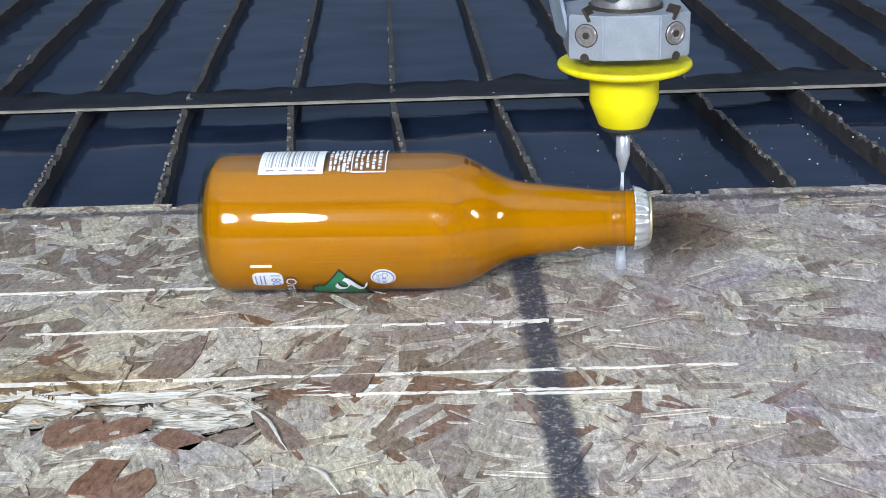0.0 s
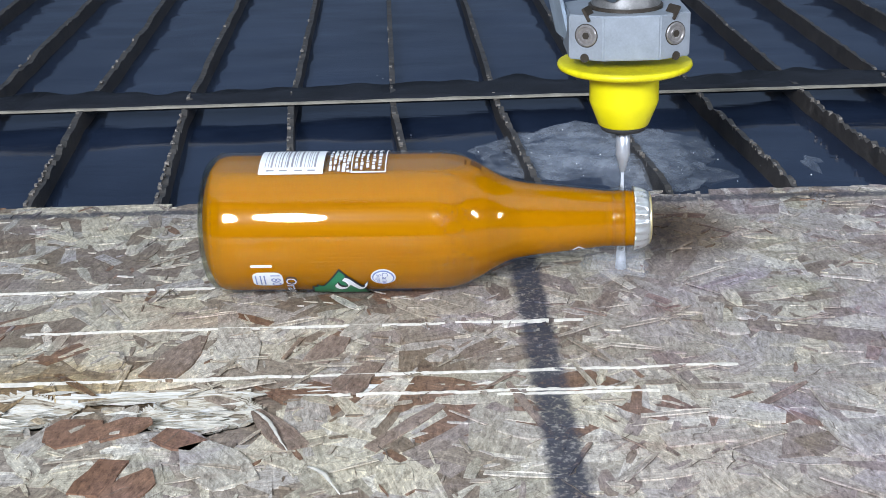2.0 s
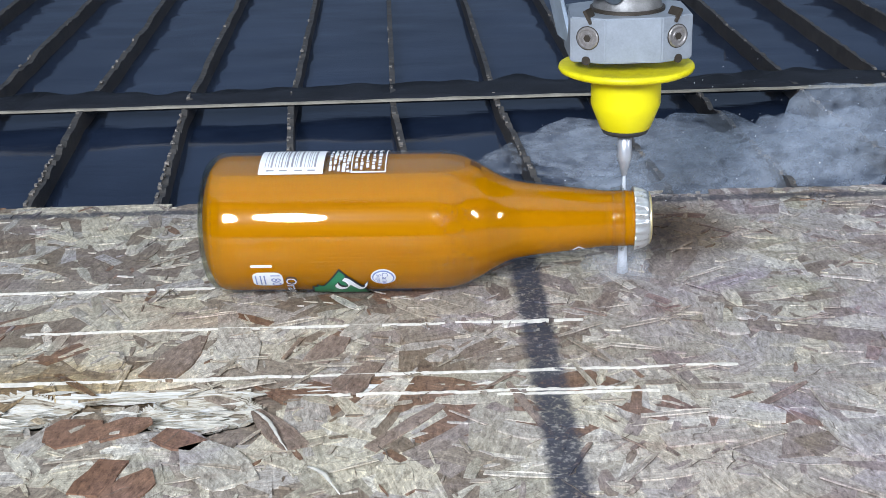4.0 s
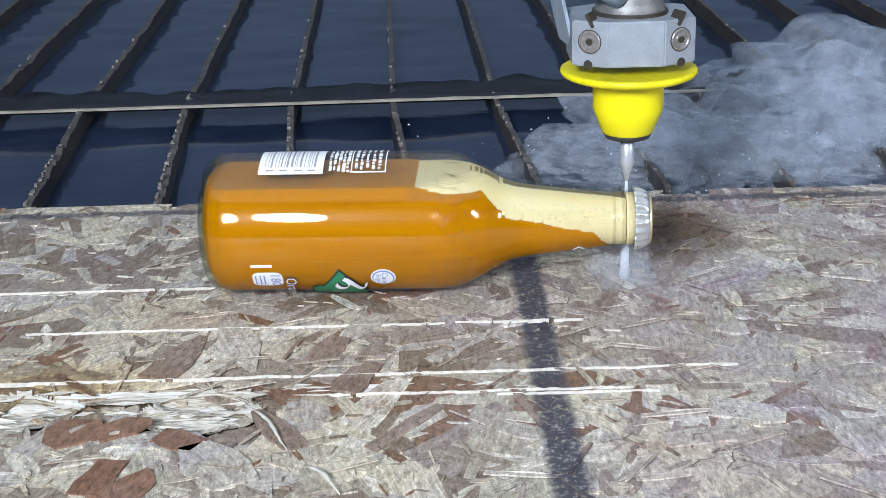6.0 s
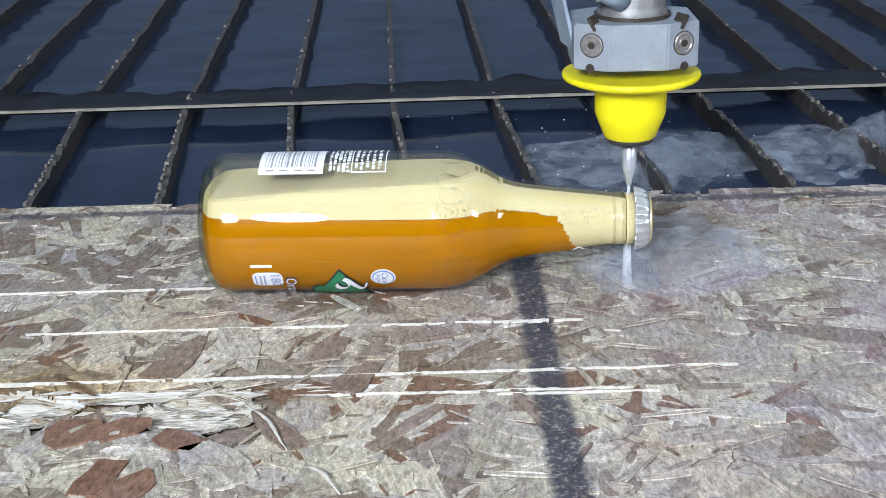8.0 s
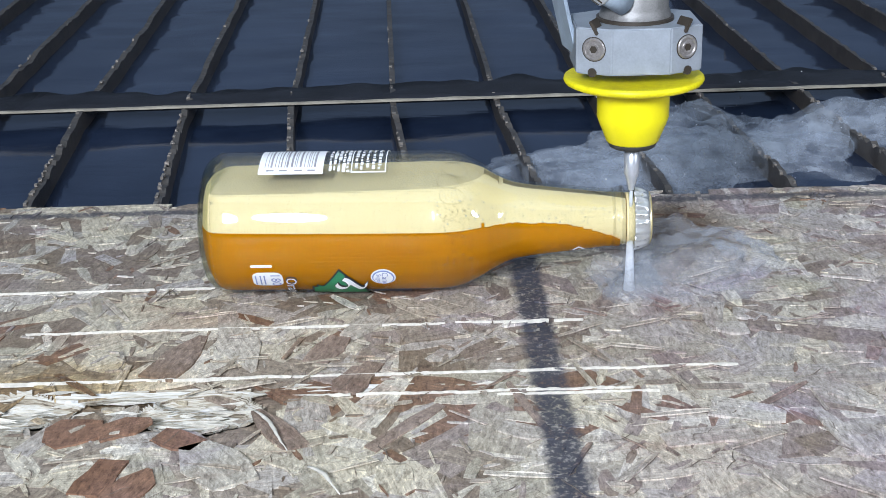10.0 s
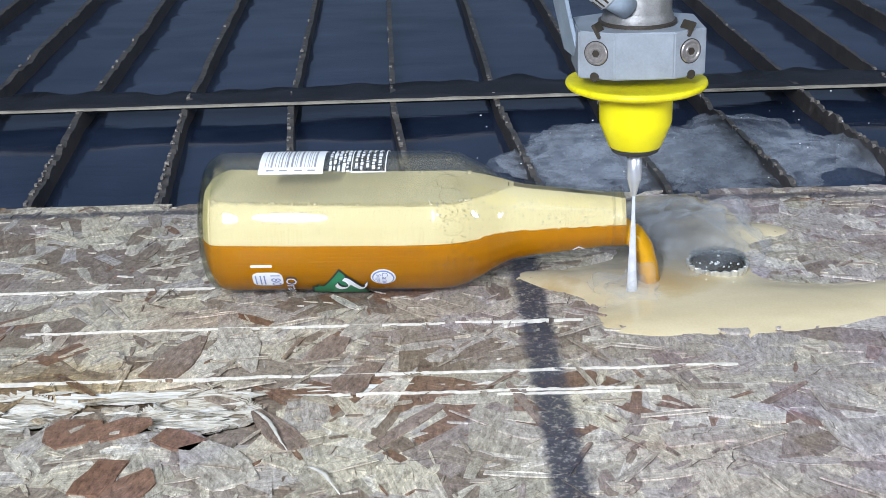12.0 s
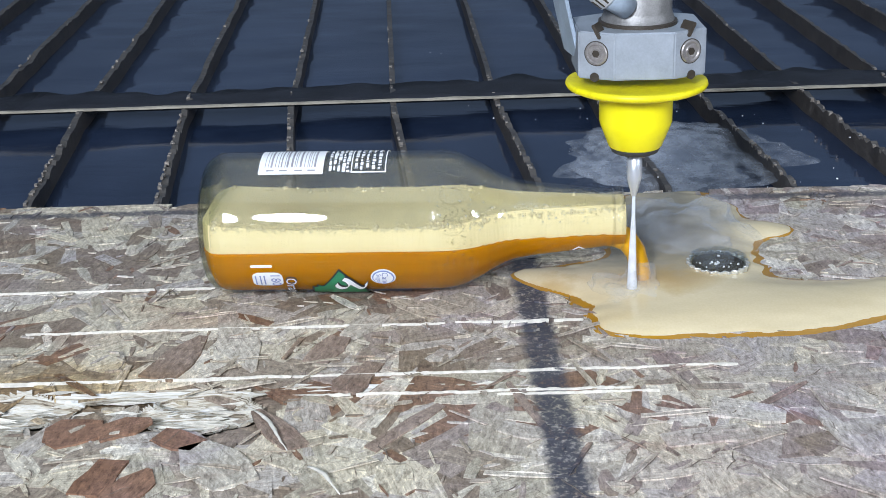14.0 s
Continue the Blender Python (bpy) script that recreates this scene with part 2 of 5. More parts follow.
def veil(name, color, alpha, scale=120, spread=0.6):
    """Thin mist or spray: each skin lets most light pass and scatters the rest both ways."""
    m, n, l, b = mat(name)
    n.remove(b)
    co = n.new("ShaderNodeTexCoord").outputs["Object"]
    nz = noise_node(n, l, co, scale, 5, 0.6)
    r = n.new("ShaderNodeMapRange")
    r.inputs[1].default_value, r.inputs[2].default_value = 0.30, 0.70
    r.inputs[3].default_value, r.inputs[4].default_value = alpha * (1 - spread), alpha * (1 + spread)
    l.new(nz.outputs[0], r.inputs[0])
    tr, df, tl, both, mx = (n.new(k) for k in ("ShaderNodeBsdfTransparent", "ShaderNodeBsdfDiffuse", "ShaderNodeBsdfTranslucent", "ShaderNodeMixShader", "ShaderNodeMixShader"))
    df.inputs[0].default_value = tl.inputs[0].default_value = (*color, 1)
    both.inputs[0].default_value = 0.5
    l.new(df.outputs[0], both.inputs[1])
    l.new(tl.outputs[0], both.inputs[2])
    l.new(r.outputs[0], mx.inputs[0])
    l.new(tr.outputs[0], mx.inputs[1])
    l.new(both.outputs[0], mx.inputs[2])
    l.new(mx.outputs[0], n["Material Output"].inputs[0])
    return m


M_FILM = veil("soda_haze_film", (0.68, 0.60, 0.45), 0.085, 90, 0.8)
M_BOIL = veil("white_boiling_water", (0.84, 0.90, 1.0), 0.20, 75, 0.98)
M_MIST = veil("fine_white_mist", (0.82, 0.87, 0.95), 0.12, 60, 0.95)
M_SPRAY = veil("water_spray", (0.80, 0.88, 1.0), 0.20, 55, 0.98)
M_JET = veil("white_water_jet", (0.92, 0.95, 1.0), 0.86, 160, 0.15)


def soda_material(name, lo, hi, rough, bumpy, sss=0.0, cells=0.0, thin=None):
    m, n, l, b = mat(name)
    co = n.new("ShaderNodeTexCoord").outputs["Object"]
    a = noise_node(n, l, mapping(n, l, co, (0.4, 1, 1)), 30, 3)
    fine = noise_node(n, l, co, 900, 3)
    mixed = math_node(n, l, "ADD", math_node(n, l, "MULTIPLY", a.outputs[0], 0.7), math_node(n, l, "MULTIPLY", fine.outputs[0], 0.3))
    r = ramp(n, [(0.3, lo), (0.7, hi)])
    l.new(mixed, r.inputs[0])
    color = r.outputs[0]
    if thin:
        # where the jet keeps the spill thin, soaked wood and clear soda show through the foam
        pos = n.new("ShaderNodeNewGeometry").outputs["Position"]
        sep = n.new("ShaderNodeSeparateXYZ")
        l.new(pos, sep.inputs[0])
        wob = math_node(n, l, "MULTIPLY", math_node(n, l, "SUBTRACT", noise_node(n, l, pos, 38, 5, 0.6).outputs[0], 0.5), 0.04)
        for cx, cy, wx, wy, amount, deep in thin:
            ex = math_node(n, l, "DIVIDE", math_node(n, l, "SUBTRACT", math_node(n, l, "ADD", sep.outputs[0], wob), cx), wx)
            ey = math_node(n, l, "DIVIDE", math_node(n, l, "SUBTRACT", math_node(n, l, "ADD", sep.outputs[1], wob), cy), wy)
            d2 = math_node(n, l, "ADD", math_node(n, l, "MULTIPLY", ex, ex), math_node(n, l, "MULTIPLY", ey, ey))
            mr = n.new("ShaderNodeMapRange")
            mr.inputs[1].default_value, mr.inputs[2].default_value = 1.3, 0.0
            mr.inputs[3].default_value, mr.inputs[4].default_value = 0.0, amount
            l.new(d2, mr.inputs[0])
            color = mix_color(n, l, mr.outputs[0], color, deep)
    l.new(color, b.inputs["Base Color"])
    b.inputs["Roughness"].default_value = rough
    b.inputs["Specular IOR Level"].default_value = 0.0 if not cells else 0.4
    if sss:
        b.inputs["Subsurface Weight"].default_value = sss
        b.inputs["Subsurface Radius"].default_value = (0.02, 0.008, 0.002)
        b.inputs["Subsurface Scale"].default_value = 0.35
    if cells:
        v = n.new("ShaderNodeTexVoronoi")
        v.inputs["Scale"].default_value = cells
        l.new(co, v.inputs["Vector"])
        bump(n, l, b, v.outputs["Distance"], bumpy, 0.0008)
    return m


def liquid_material():
    """Cloudy soda with faint level streaks."""
    m, n, l, b = mat("cloudy_orange_soda")
    pos = n.new("ShaderNodeNewGeometry").outputs["Position"]
    haze = noise_node(n, l, mapping(n, l, pos, (7, 30, 170)), 1.0, 5, 0.65, 0.5)
    r = ramp(n, [(0.3, (0.395, 0.142, 0.0001)), (0.45, (0.47, 0.178, 0.0001)), (0.7, (0.52, 0.205, 0.0002))])
    l.new(haze.outputs[0], r.inputs[0])
    l.new(r.outputs[0], b.inputs["Base Color"])
    b.inputs["Roughness"].default_value = 0.25
    b.inputs["Specular IOR Level"].default_value = 0.03
    return m


M_SODA = liquid_material()
M_STREAM = soda_material("pouring_orange_soda", (0.56, 0.27, 0.006), (0.66, 0.34, 0.015), 0.12, 0.1, 0, 200)
M_FOAM = soda_material("cream_soda_foam", (0.84, 0.67, 0.34), (0.90, 0.76, 0.44), 0.55, 0.25, 0, 700)
M_PUDDLE = soda_material("foamy_soda_puddle", (0.56, 0.455, 0.27), (0.70, 0.595, 0.39), 0.16, 0.05, 0, 160,
                         ((0.108, 0.062, 0.046, 0.072, 0.97, (0.10, 0.085, 0.06)), (0.105, -0.012, 0.022, 0.018, 0.6, (0.42, 0.24, 0.03)), (0.048, -0.012, 0.012, 0.016, 0.55, (0.40, 0.24, 0.06))))
M_PUDDLE_EDGE = soda_material("thin_orange_soda", (0.30, 0.15, 0.015), (0.42, 0.22, 0.03), 0.1, 0.1, 0, 300)


def water_material():
    m, n, l, b = mat("dark_tank_water")
    co = n.new("ShaderNodeTexCoord").outputs["Object"]
    w = noise_node(n, l, mapping(n, l, co, (9, 22, 1)), 1.0, 4, 0.5, 0.6)
    fine = noise_node(n, l, co, 130, 3)
    h = math_node(n, l, "ADD", w.outputs[0], math_node(n, l, "MULTIPLY", fine.outputs[0], 0.06))
    murk = noise_node(n, l, co, 7, 4)
    r = ramp(n, [(0.35, (0.012, 0.020, 0.042)), (0.65, (0.028, 0.042, 0.078))])
    l.new(murk.outputs[0], r.inputs[0])
    l.new(r.outputs[0], b.inputs["Base Color"])
    b.inputs["Roughness"].default_value = 0.10
    b.inputs["IOR"].default_value = 1.33
    bump(n, l, b, h, 0.13, 0.004)
    return m


M_WATER = water_material()


# ---- mesh helpers ----
def mesh_of(bm, name, material=None, smooth=False):
    bmesh.ops.recalc_face_normals(bm, faces=bm.faces)
    me = bpy.data.meshes.new(name)
    bm.to_mesh(me)
    bm.free()
    if material:
        me.materials.append(material)
    if smooth:
        for p in me.polygons:
            p.use_smooth = True
    return me


def part(name, bm, material, parent, label="", smooth=False, at=None):
    ob = new(name, mesh_of(bm, name, material, smooth))
    if parent:
        ob.parent = parent
    if at is not None:
        ob.matrix_basis = at
    return tagged(ob, label)


def root(name, at, label, category, group="", kind=""):
    ob = new(name)
    ob.empty_display_size = 0.01
    ob.matrix_basis = at
    return tagged(ob, label, category, group, kind)


def box(bm, x0, x1, y0, y1, z0, z1, bevel=0.0):
    r = bmesh.ops.create_cube(bm, size=1.0)
    bmesh.ops.scale(bm, verts=r["verts"], vec=(x1 - x0, y1 - y0, z1 - z0))
    bmesh.ops.translate(bm, verts=r["verts"], vec=((x0 + x1) / 2, (y0 + y1) / 2, (z0 + z1) / 2))
    if bevel:
        es = list({e for v in r["verts"] for e in v.link_edges})
        bmesh.ops.bevel(bm, geom=es, offset=bevel, segments=2, affect="EDGES")
    return bm


def lathe(profile, axis="z", n=64, closed=False):
    """A turned solid from (place along the axis, radius) pairs."""
    bm = bmesh.new()
    rings = []
    for s, r in profile:
        ring = []
        for k in range(n):
            a = 2 * math.pi * k / n
            u, v = r * math.cos(a), r * math.sin(a)
            ring.append(bm.verts.new((u, v, s) if axis == "z" else (s, u, v)))
        rings.append(ring)
    pairs = list(zip(rings, rings[1:])) + ([(rings[-1], rings[0])] if closed else [])
    for p, q in pairs:
        for k in range(n):
            bm.faces.new((p[k], p[(k + 1) % n], q[(k + 1) % n], q[k]))
    if not closed:
        bm.faces.new(rings[0])
        bm.faces.new(rings[-1])
    return bm


def tube(points, radii, n=14):
    """A bent round bar through points; radii one number or one a point, or (wide, high)."""
    bm = bmesh.new()
    pts = [Vector(p) for p in points]
    rings = []
    for i, p in enumerate(pts):
        d = (pts[min(i + 1, len(pts) - 1)] - pts[max(i - 1, 0)]).normalized()
        side = d.cross(Vector((0, 1, 0)))
        side = side.normalized() if side.length > 0.1 else Vector((1, 0, 0))
        up = side.cross(d).normalized()
        r = radii[i] if isinstance(radii, (list, tuple)) else radii
        ra, rb = r if isinstance(r, tuple) else (r, r)
        rings.append([bm.verts.new(p + side * ra * math.cos(2 * math.pi * k / n) + up * rb * math.sin(2 * math.pi * k / n)) for k in range(n)])
    for p, q in zip(rings, rings[1:]):
        for k in range(n):
            bm.faces.new((p[k], p[(k + 1) % n], q[(k + 1) % n], q[k]))
    bm.faces.new(rings[0])
    bm.faces.new(rings[-1])
    return bm


def lerp(table, t):
    """A value between the rows (t, v) of a table."""
    if t <= table[0][0]:
        return table[0][1]
    for (a, u), (b, v) in zip(table, table[1:]):
        if t <= b:
            return u + (v - u) * (t - a) / (b - a)
    return table[-1][1]


# ---- the workshop round the tank: an unseen room, toned for fill and reflections ----
def slab(name, size, material, label, category=""):
    bm = box(bmesh.new(), *size)
    return tagged(part(name, bm, material, None), label, category, "", "structure")


def workshop():
    slab("floor", (-4, 4, -4, 4, -0.9, -0.8), M_FLOOR, "grey concrete workshop floor", "floor")
    # north wall is pale blue for the water to mirror; the others stay dark
    slab("wall_north", (-4, 4, 4, 4.15, -0.8, 3.0), M_WALL, "unseen blue-grey wall that tints the water", "wall")
    slab("wall_south", (-4, 4, -4.15, -4, -0.8, 3.0), M_WALL_DARK, "unseen dark grey wall that cuts fill and reflections", "wall")
    slab("wall_east", (4, 4.15, -4.15, 4.15, -0.8, 3.0), M_WALL_DARK, "unseen dark grey wall that cuts fill and reflections", "wall")
    slab("wall_west", (-4.15, -4, -4.15, 4.15, -0.8, 3.0), M_WALL_DARK, "unseen dark grey wall that cuts fill and reflections", "wall")
    slab("ceiling", (-4.15, 4.15, -4.15, 4.15, 3.0, 3.1), M_CEIL, "pale painted workshop ceiling", "ceiling")
    tank = root("water_tank", pose(0, 0, 0), "dark steel catcher tank full of water", "tank")
    for nm, s in (("side_wall", (-0.93, -0.9, -0.5, 1.6, -0.8, -0.012)), ("side_wall", (0.9, 0.93, -0.5, 1.6, -0.8, -0.012)),
                  ("end_wall", (-0.9, 0.9, 1.57, 1.6, -0.8, -0.012)), ("end_wall", (-0.9, 0.9, -0.5, -0.47, -0.8, -0.03)),
                  ("bottom_plate", (-0.9, 0.9, -0.47, 1.57, -0.5, -0.47))):
        part(nm, box(bmesh.new(), *s, 0.003), M_TANK, tank)
    bm = bmesh.new()
    bmesh.ops.create_grid(bm, x_segments=120, y_segments=120, size=0.5)
    for v in bm.verts:
        x, y = v.co.x * 1.798, v.co.y * 2.038 + 0.55
        v.co = Vector((x, y, WATER_Z + 0.0012 * noise.noise(Vector((x * 12, y * 30, 0))) + 0.0005 * noise.noise(Vector((x * 60, y * 90, 3)))))
    w = part("water", bm, M_WATER, None, smooth=True)
    tagged(w, "dark navy still water in the cutting tank", "water", "", "structure")


WATER_Z = -0.0355
SLAT_TOP = -0.020


def slat_x(x0, y):
    return x0 - 0.085 * (min(y, 0.42) - 0.42) - 0.034 * max(0.0, y - 0.42)


def slat(x0, seed):
    """One upright steel support slat with a top edge eaten away by cutting."""
    rnd = random.Random(seed)
    bm = bmesh.new()
    ys = [0.06 + 0.0065 * i for i in range(int(1.5 / 0.0065))]
    prev = None
    th = 0.0022
    bow = rnd.uniform(-0.001, 0.001)
    for i, y in enumerate(ys):
        x = slat_x(x0, y) + bow * math.sin((y - 0.2) * 5)
        top = SLAT_TOP - rnd.choice((0, 0, 0.0005, 0.001, 0.003)) * (1 if y < 0.45 else 0.35) - 0.004 * abs(noise.noise(Vector((seed * 7.1, y * 14, 0))))
        a = [bm.verts.new((x - th, y, top)), bm.verts.new((x + th, y, top - rnd.uniform(0, 0.0015))), bm.verts.new((x + th, y, -0.12)), bm.verts.new((x - th, y, -0.12))]
        if prev:
            for k in range(4):
                bm.faces.new((prev[k], prev[(k + 1) % 4], a[(k + 1) % 4], a[k]))
        else:
            bm.faces.new(a)
        prev = a
    bm.faces.new(prev)
    thing = root("support_slat", pose(0, 0, 0), "rusty serrated steel support slat standing in water", "slat", "support slats of the tank")
    part("blade", bm, M_SLAT, thing)
    bm = bmesh.new()
    for i, y in enumerate(ys):
        if rnd.random() < (0.5 if y < 0.5 else 0.15) and y < 0.75:
            x = slat_x(x0, y) + bow * math.sin((y - 0.2) * 5)
            h = rnd.uniform(0.0008, 0.0032)
            zt = SLAT_TOP + rnd.uniform(-0.002, 0.0006)
            box(bm, x - th * 1.12, x + th * rnd.uniform(-0.7, 0.2), y, y + rnd.uniform(0.0012, 0.0048), zt - h, zt)
    tagged(part("burr", bm, M_SLAT_TIP, thing, "bright bare metal burrs"), kind="stuff")
    return thing


def tank_grid():
    for i, x0 in enumerate((-0.438, -0.357, -0.275, -0.194, -0.1125, -0.035, 0.0445, 0.123, 0.202, 0.281, 0.357, 0.436)):
        slat(x0, i)
    bar = root("cross_batten", pose(0, 0.425, 0), "thin pale batten across the slats", "batten")
    bm = bmesh.new()
    n = 90
    prev = None
    for i in range(n + 1):
        x = -0.5 + i / n
        w = 0.0012 * noise.noise(Vector((x * 40, 0, 0)))
        y = 0.014 * (x + 0.33)
        a = [bm.verts.new(p) for p in ((x, y - 0.0014 + w * 0.5, SLAT_TOP + 0.0008), (x, y + 0.0014 + w * 0.6, SLAT_TOP + 0.0010 + w * 0.4), (x, y + 0.0014, SLAT_TOP - 0.0007), (x, y - 0.0014, SLAT_TOP - 0.0007))]
        if prev:
            for k in range(4):
                bm.faces.new((prev[k], prev[(k + 1) % 4], a[(k + 1) % 4], a[k]))
        else:
            bm.faces.new(a)
        prev = a
    bm.faces.new(prev)
    part("strip", bm, M_BAR, bar)
    bm = bmesh.new()
    n, prev = 160, None
    for i in range(n + 1):
        x = -0.5 + i / n
        y = 0.014 * (x + 0.33)
        deep = 0.050 + 0.02 * noise.noise(Vector((x * 9, 1, 0)))
        a = [bm.verts.new((x, y + 0.0045, SLAT_TOP + 0.001))]
        for k in range(1, 5):
            a.append(bm.verts.new((x, y + 0.0045 + deep * k / 4, SLAT_TOP - 0.0005 + 0.005 * noise.noise(Vector((x * 38, k * 1.7, 2))))))
        a.append(bm.verts.new((x, y + 0.0045 + deep, SLAT_TOP - 0.0035)))
        a.append(bm.verts.new((x, y + 0.0045, SLAT_TOP - 0.0035)))
        if prev:
            for k in range(len(a)):
                bm.faces.new((prev[k], prev[(k + 1) % len(a)], a[(k + 1) % len(a)], a[k]))
        else:
            bm.faces.new(a)
        prev = a
    bm.faces.new(prev)
    part("ledge", bm, M_LEDGE, bar, "wet dark ragged timber ledge", smooth=True)


# ---- the pressed-wood board ----
def groove_depth(x, y):
    """How deep the jet has eaten into the board here."""
    d = 0.0
    for cx, cy, rx, ry, k in ((-0.182, -0.119, 0.036, 0.017, 0.0070), (-0.098, -0.124, 0.027, 0.017, 0.0065), (-0.176, -0.135, 0.011, 0.0035, 0.006), (0.070, -0.046, 0.009, 0.008, 0.002), (-0.125, -0.111, 0.07, 0.006, 0.0028), (-0.030, -0.110, 0.05, 0.005, 0.0016)):
        q = ((x - cx) / rx) ** 2 + ((y - cy) / ry) ** 2 + 0.45 * noise.noise(Vector((x * 60, y * 90, 4)))
        if q < 1:
            d += k * (1 - max(q, 0)) ** 0.5 * (1 + 0.35 * noise.noise(Vector((x * 25, y * 500, 8))))
    return d


def flake_outline(rnd, length, width):
    """A torn, roughly straight-grained strand seen from above."""
    n = 3
    up = [(-length / 2 + rnd.uniform(-0.1, 0.1) * length, rnd.uniform(0.1, 0.5) * width)]
    up += [(length * (k / n - 0.5 + rnd.uniform(-0.06, 0.06)), width * rnd.uniform(0.38, 0.54)) for k in range(1, n)]
    up += [(length / 2 + rnd.uniform(-0.1, 0.1) * length, rnd.uniform(0.05, 0.5) * width)]
    dn = [(x + rnd.uniform(-0.04, 0.04) * length, -y * rnd.uniform(0.75, 1.1)) for x, y in reversed(up)]
    return up + dn


def board():
    b = root("wood_board", pose(0, 0, 0), "weathered pressed-wood flake board lying on the slats", "board")
    X0, X1, Y0, Y1 = -0.46, 0.46, -0.40, 0.133
    nx, ny = 400, 240
    verts, faces, uv = [], [], []
    for j in range(ny + 1):
        for i in range(nx + 1):
            x, y = X0 + (X1 - X0) * i / nx, Y0 + (Y1 - Y0) * j / ny
            if j == ny:
                y += 0.0025 * noise.noise(Vector((x * 60, 0, 0))) + 0.0015 * noise.noise(Vector((x * 220, 5, 0)))
            z = 0.0006 * noise.noise(Vector((x * 70, y * 90, 1))) - groove_depth(x, y) - 0.0016
            if j == ny:
                z -= 0.0015
            verts.append((x, y, z))
    top = len(verts)
    for j in range(ny):
        for i in range(nx):
            k = j * (nx + 1) + i
            faces.append((k, k + 1, k + nx + 2, k + nx + 1))
    rim = [i for i in range(nx + 1)] + [j * (nx + 1) + nx for j in range(1, ny + 1)] + [ny * (nx + 1) + i for i in range(nx - 1, -1, -1)] + [j * (nx + 1) for j in range(ny - 1, 0, -1)]
    for r in rim:
        verts.append((verts[r][0], verts[r][1], -0.0115))
    for k in range(len(rim)):
        q = (k + 1) % len(rim)
        faces.append((rim[k], top + k, top + q, rim[q]))
    faces.append(tuple(top + k for k in reversed(range(len(rim)))))
    me = bpy.data.meshes.new("panel")
    me.from_pydata(verts, [], faces)
    me.materials.append(M_FLAKE)
    lay = me.uv_layers.new(name="UVMap")
    for lp in me.loops:
        c = me.vertices[lp.vertex_index].co
        lay.data[lp.index].uv = (c.x, c.y)
    ob = new("panel", me)
    ob.parent = b

    # strands pressed into the surface, one joined mesh
    rnd = random.Random(5)
    verts, faces, uvs = [], [], []

    def lay_flake(cx, cy, ang, length, width, z):
        o = flake_outline(rnd, length, width)
        ca, sa = math.cos(ang), math.sin(ang)
        base, n = len(verts), len(o)
        u0, v0 = rnd.uniform(0, 9), rnd.uniform(0, 9)
        tx, ty = rnd.uniform(-0.003, 0.003), rnd.uniform(-0.007, 0.007)
        for dz in (0, -0.0012):
            for px, py in o:
                x, y = cx + px * ca - py * sa, min(cy + px * sa + py * ca, Y1 + 0.001)
                verts.append((x, y, z + dz + px * tx + py * ty - groove_depth(x, y) * 0.6))
                uvs.append((u0 + px, v0 + py))
        faces.append(tuple(range(base, base + n)))
        for k in range(n):
            faces.append((base + k, base + n + k, base + n + (k + 1) % n, base + (k + 1) % n))

    for count, l0, l1, w0, w1, zb in ((1000, 0.030, 0.085, 0.26, 0.60, -0.0007), (650, 0.010, 0.030, 0.16, 0.45, -0.0003), (1300, 0.0025, 0.010, 0.06, 0.30, 0.0000)):
        for i in range(count):
            x, y = rnd.uniform(-0.30, 0.30), rnd.uniform(-0.24, 0.135)
            length = rnd.uniform(l0, l1)
            ang = rnd.gauss(0, 0.6) if rnd.random() < 0.12 else rnd.uniform(0, math.pi)
            if max(groove_depth(x, y), groove_depth(x + 0.4 * length * math.cos(ang), y + 0.4 * length * math.sin(ang)), groove_depth(x - 0.4 * length * math.cos(ang), y - 0.4 * length * math.sin(ang)), groove_depth(x, y + 0.2 * length), groove_depth(x, y - 0.2 * length), groove_depth(x + 0.2 * length, y), groove_depth(x - 0.2 * length, y)) > 0.0007:
                continue
            lay_flake(x, y, ang, length, length * rnd.uniform(w0, w1), zb + rnd.uniform(0, 0.00045))
    me = bpy.data.meshes.new("pressed_strand")
    me.from_pydata(verts, [], faces)
    me.materials.append(M_FLAKE)
    lay = me.uv_layers.new(name="UVMap")
    for lp in me.loops:
        lay.data[lp.index].uv = uvs[lp.vertex_index]
    ob = new("pressed_strand", me)
    ob.parent = b
    tagged(ob, "interlocking grey and brown wood strands", kind="stuff")
    return b


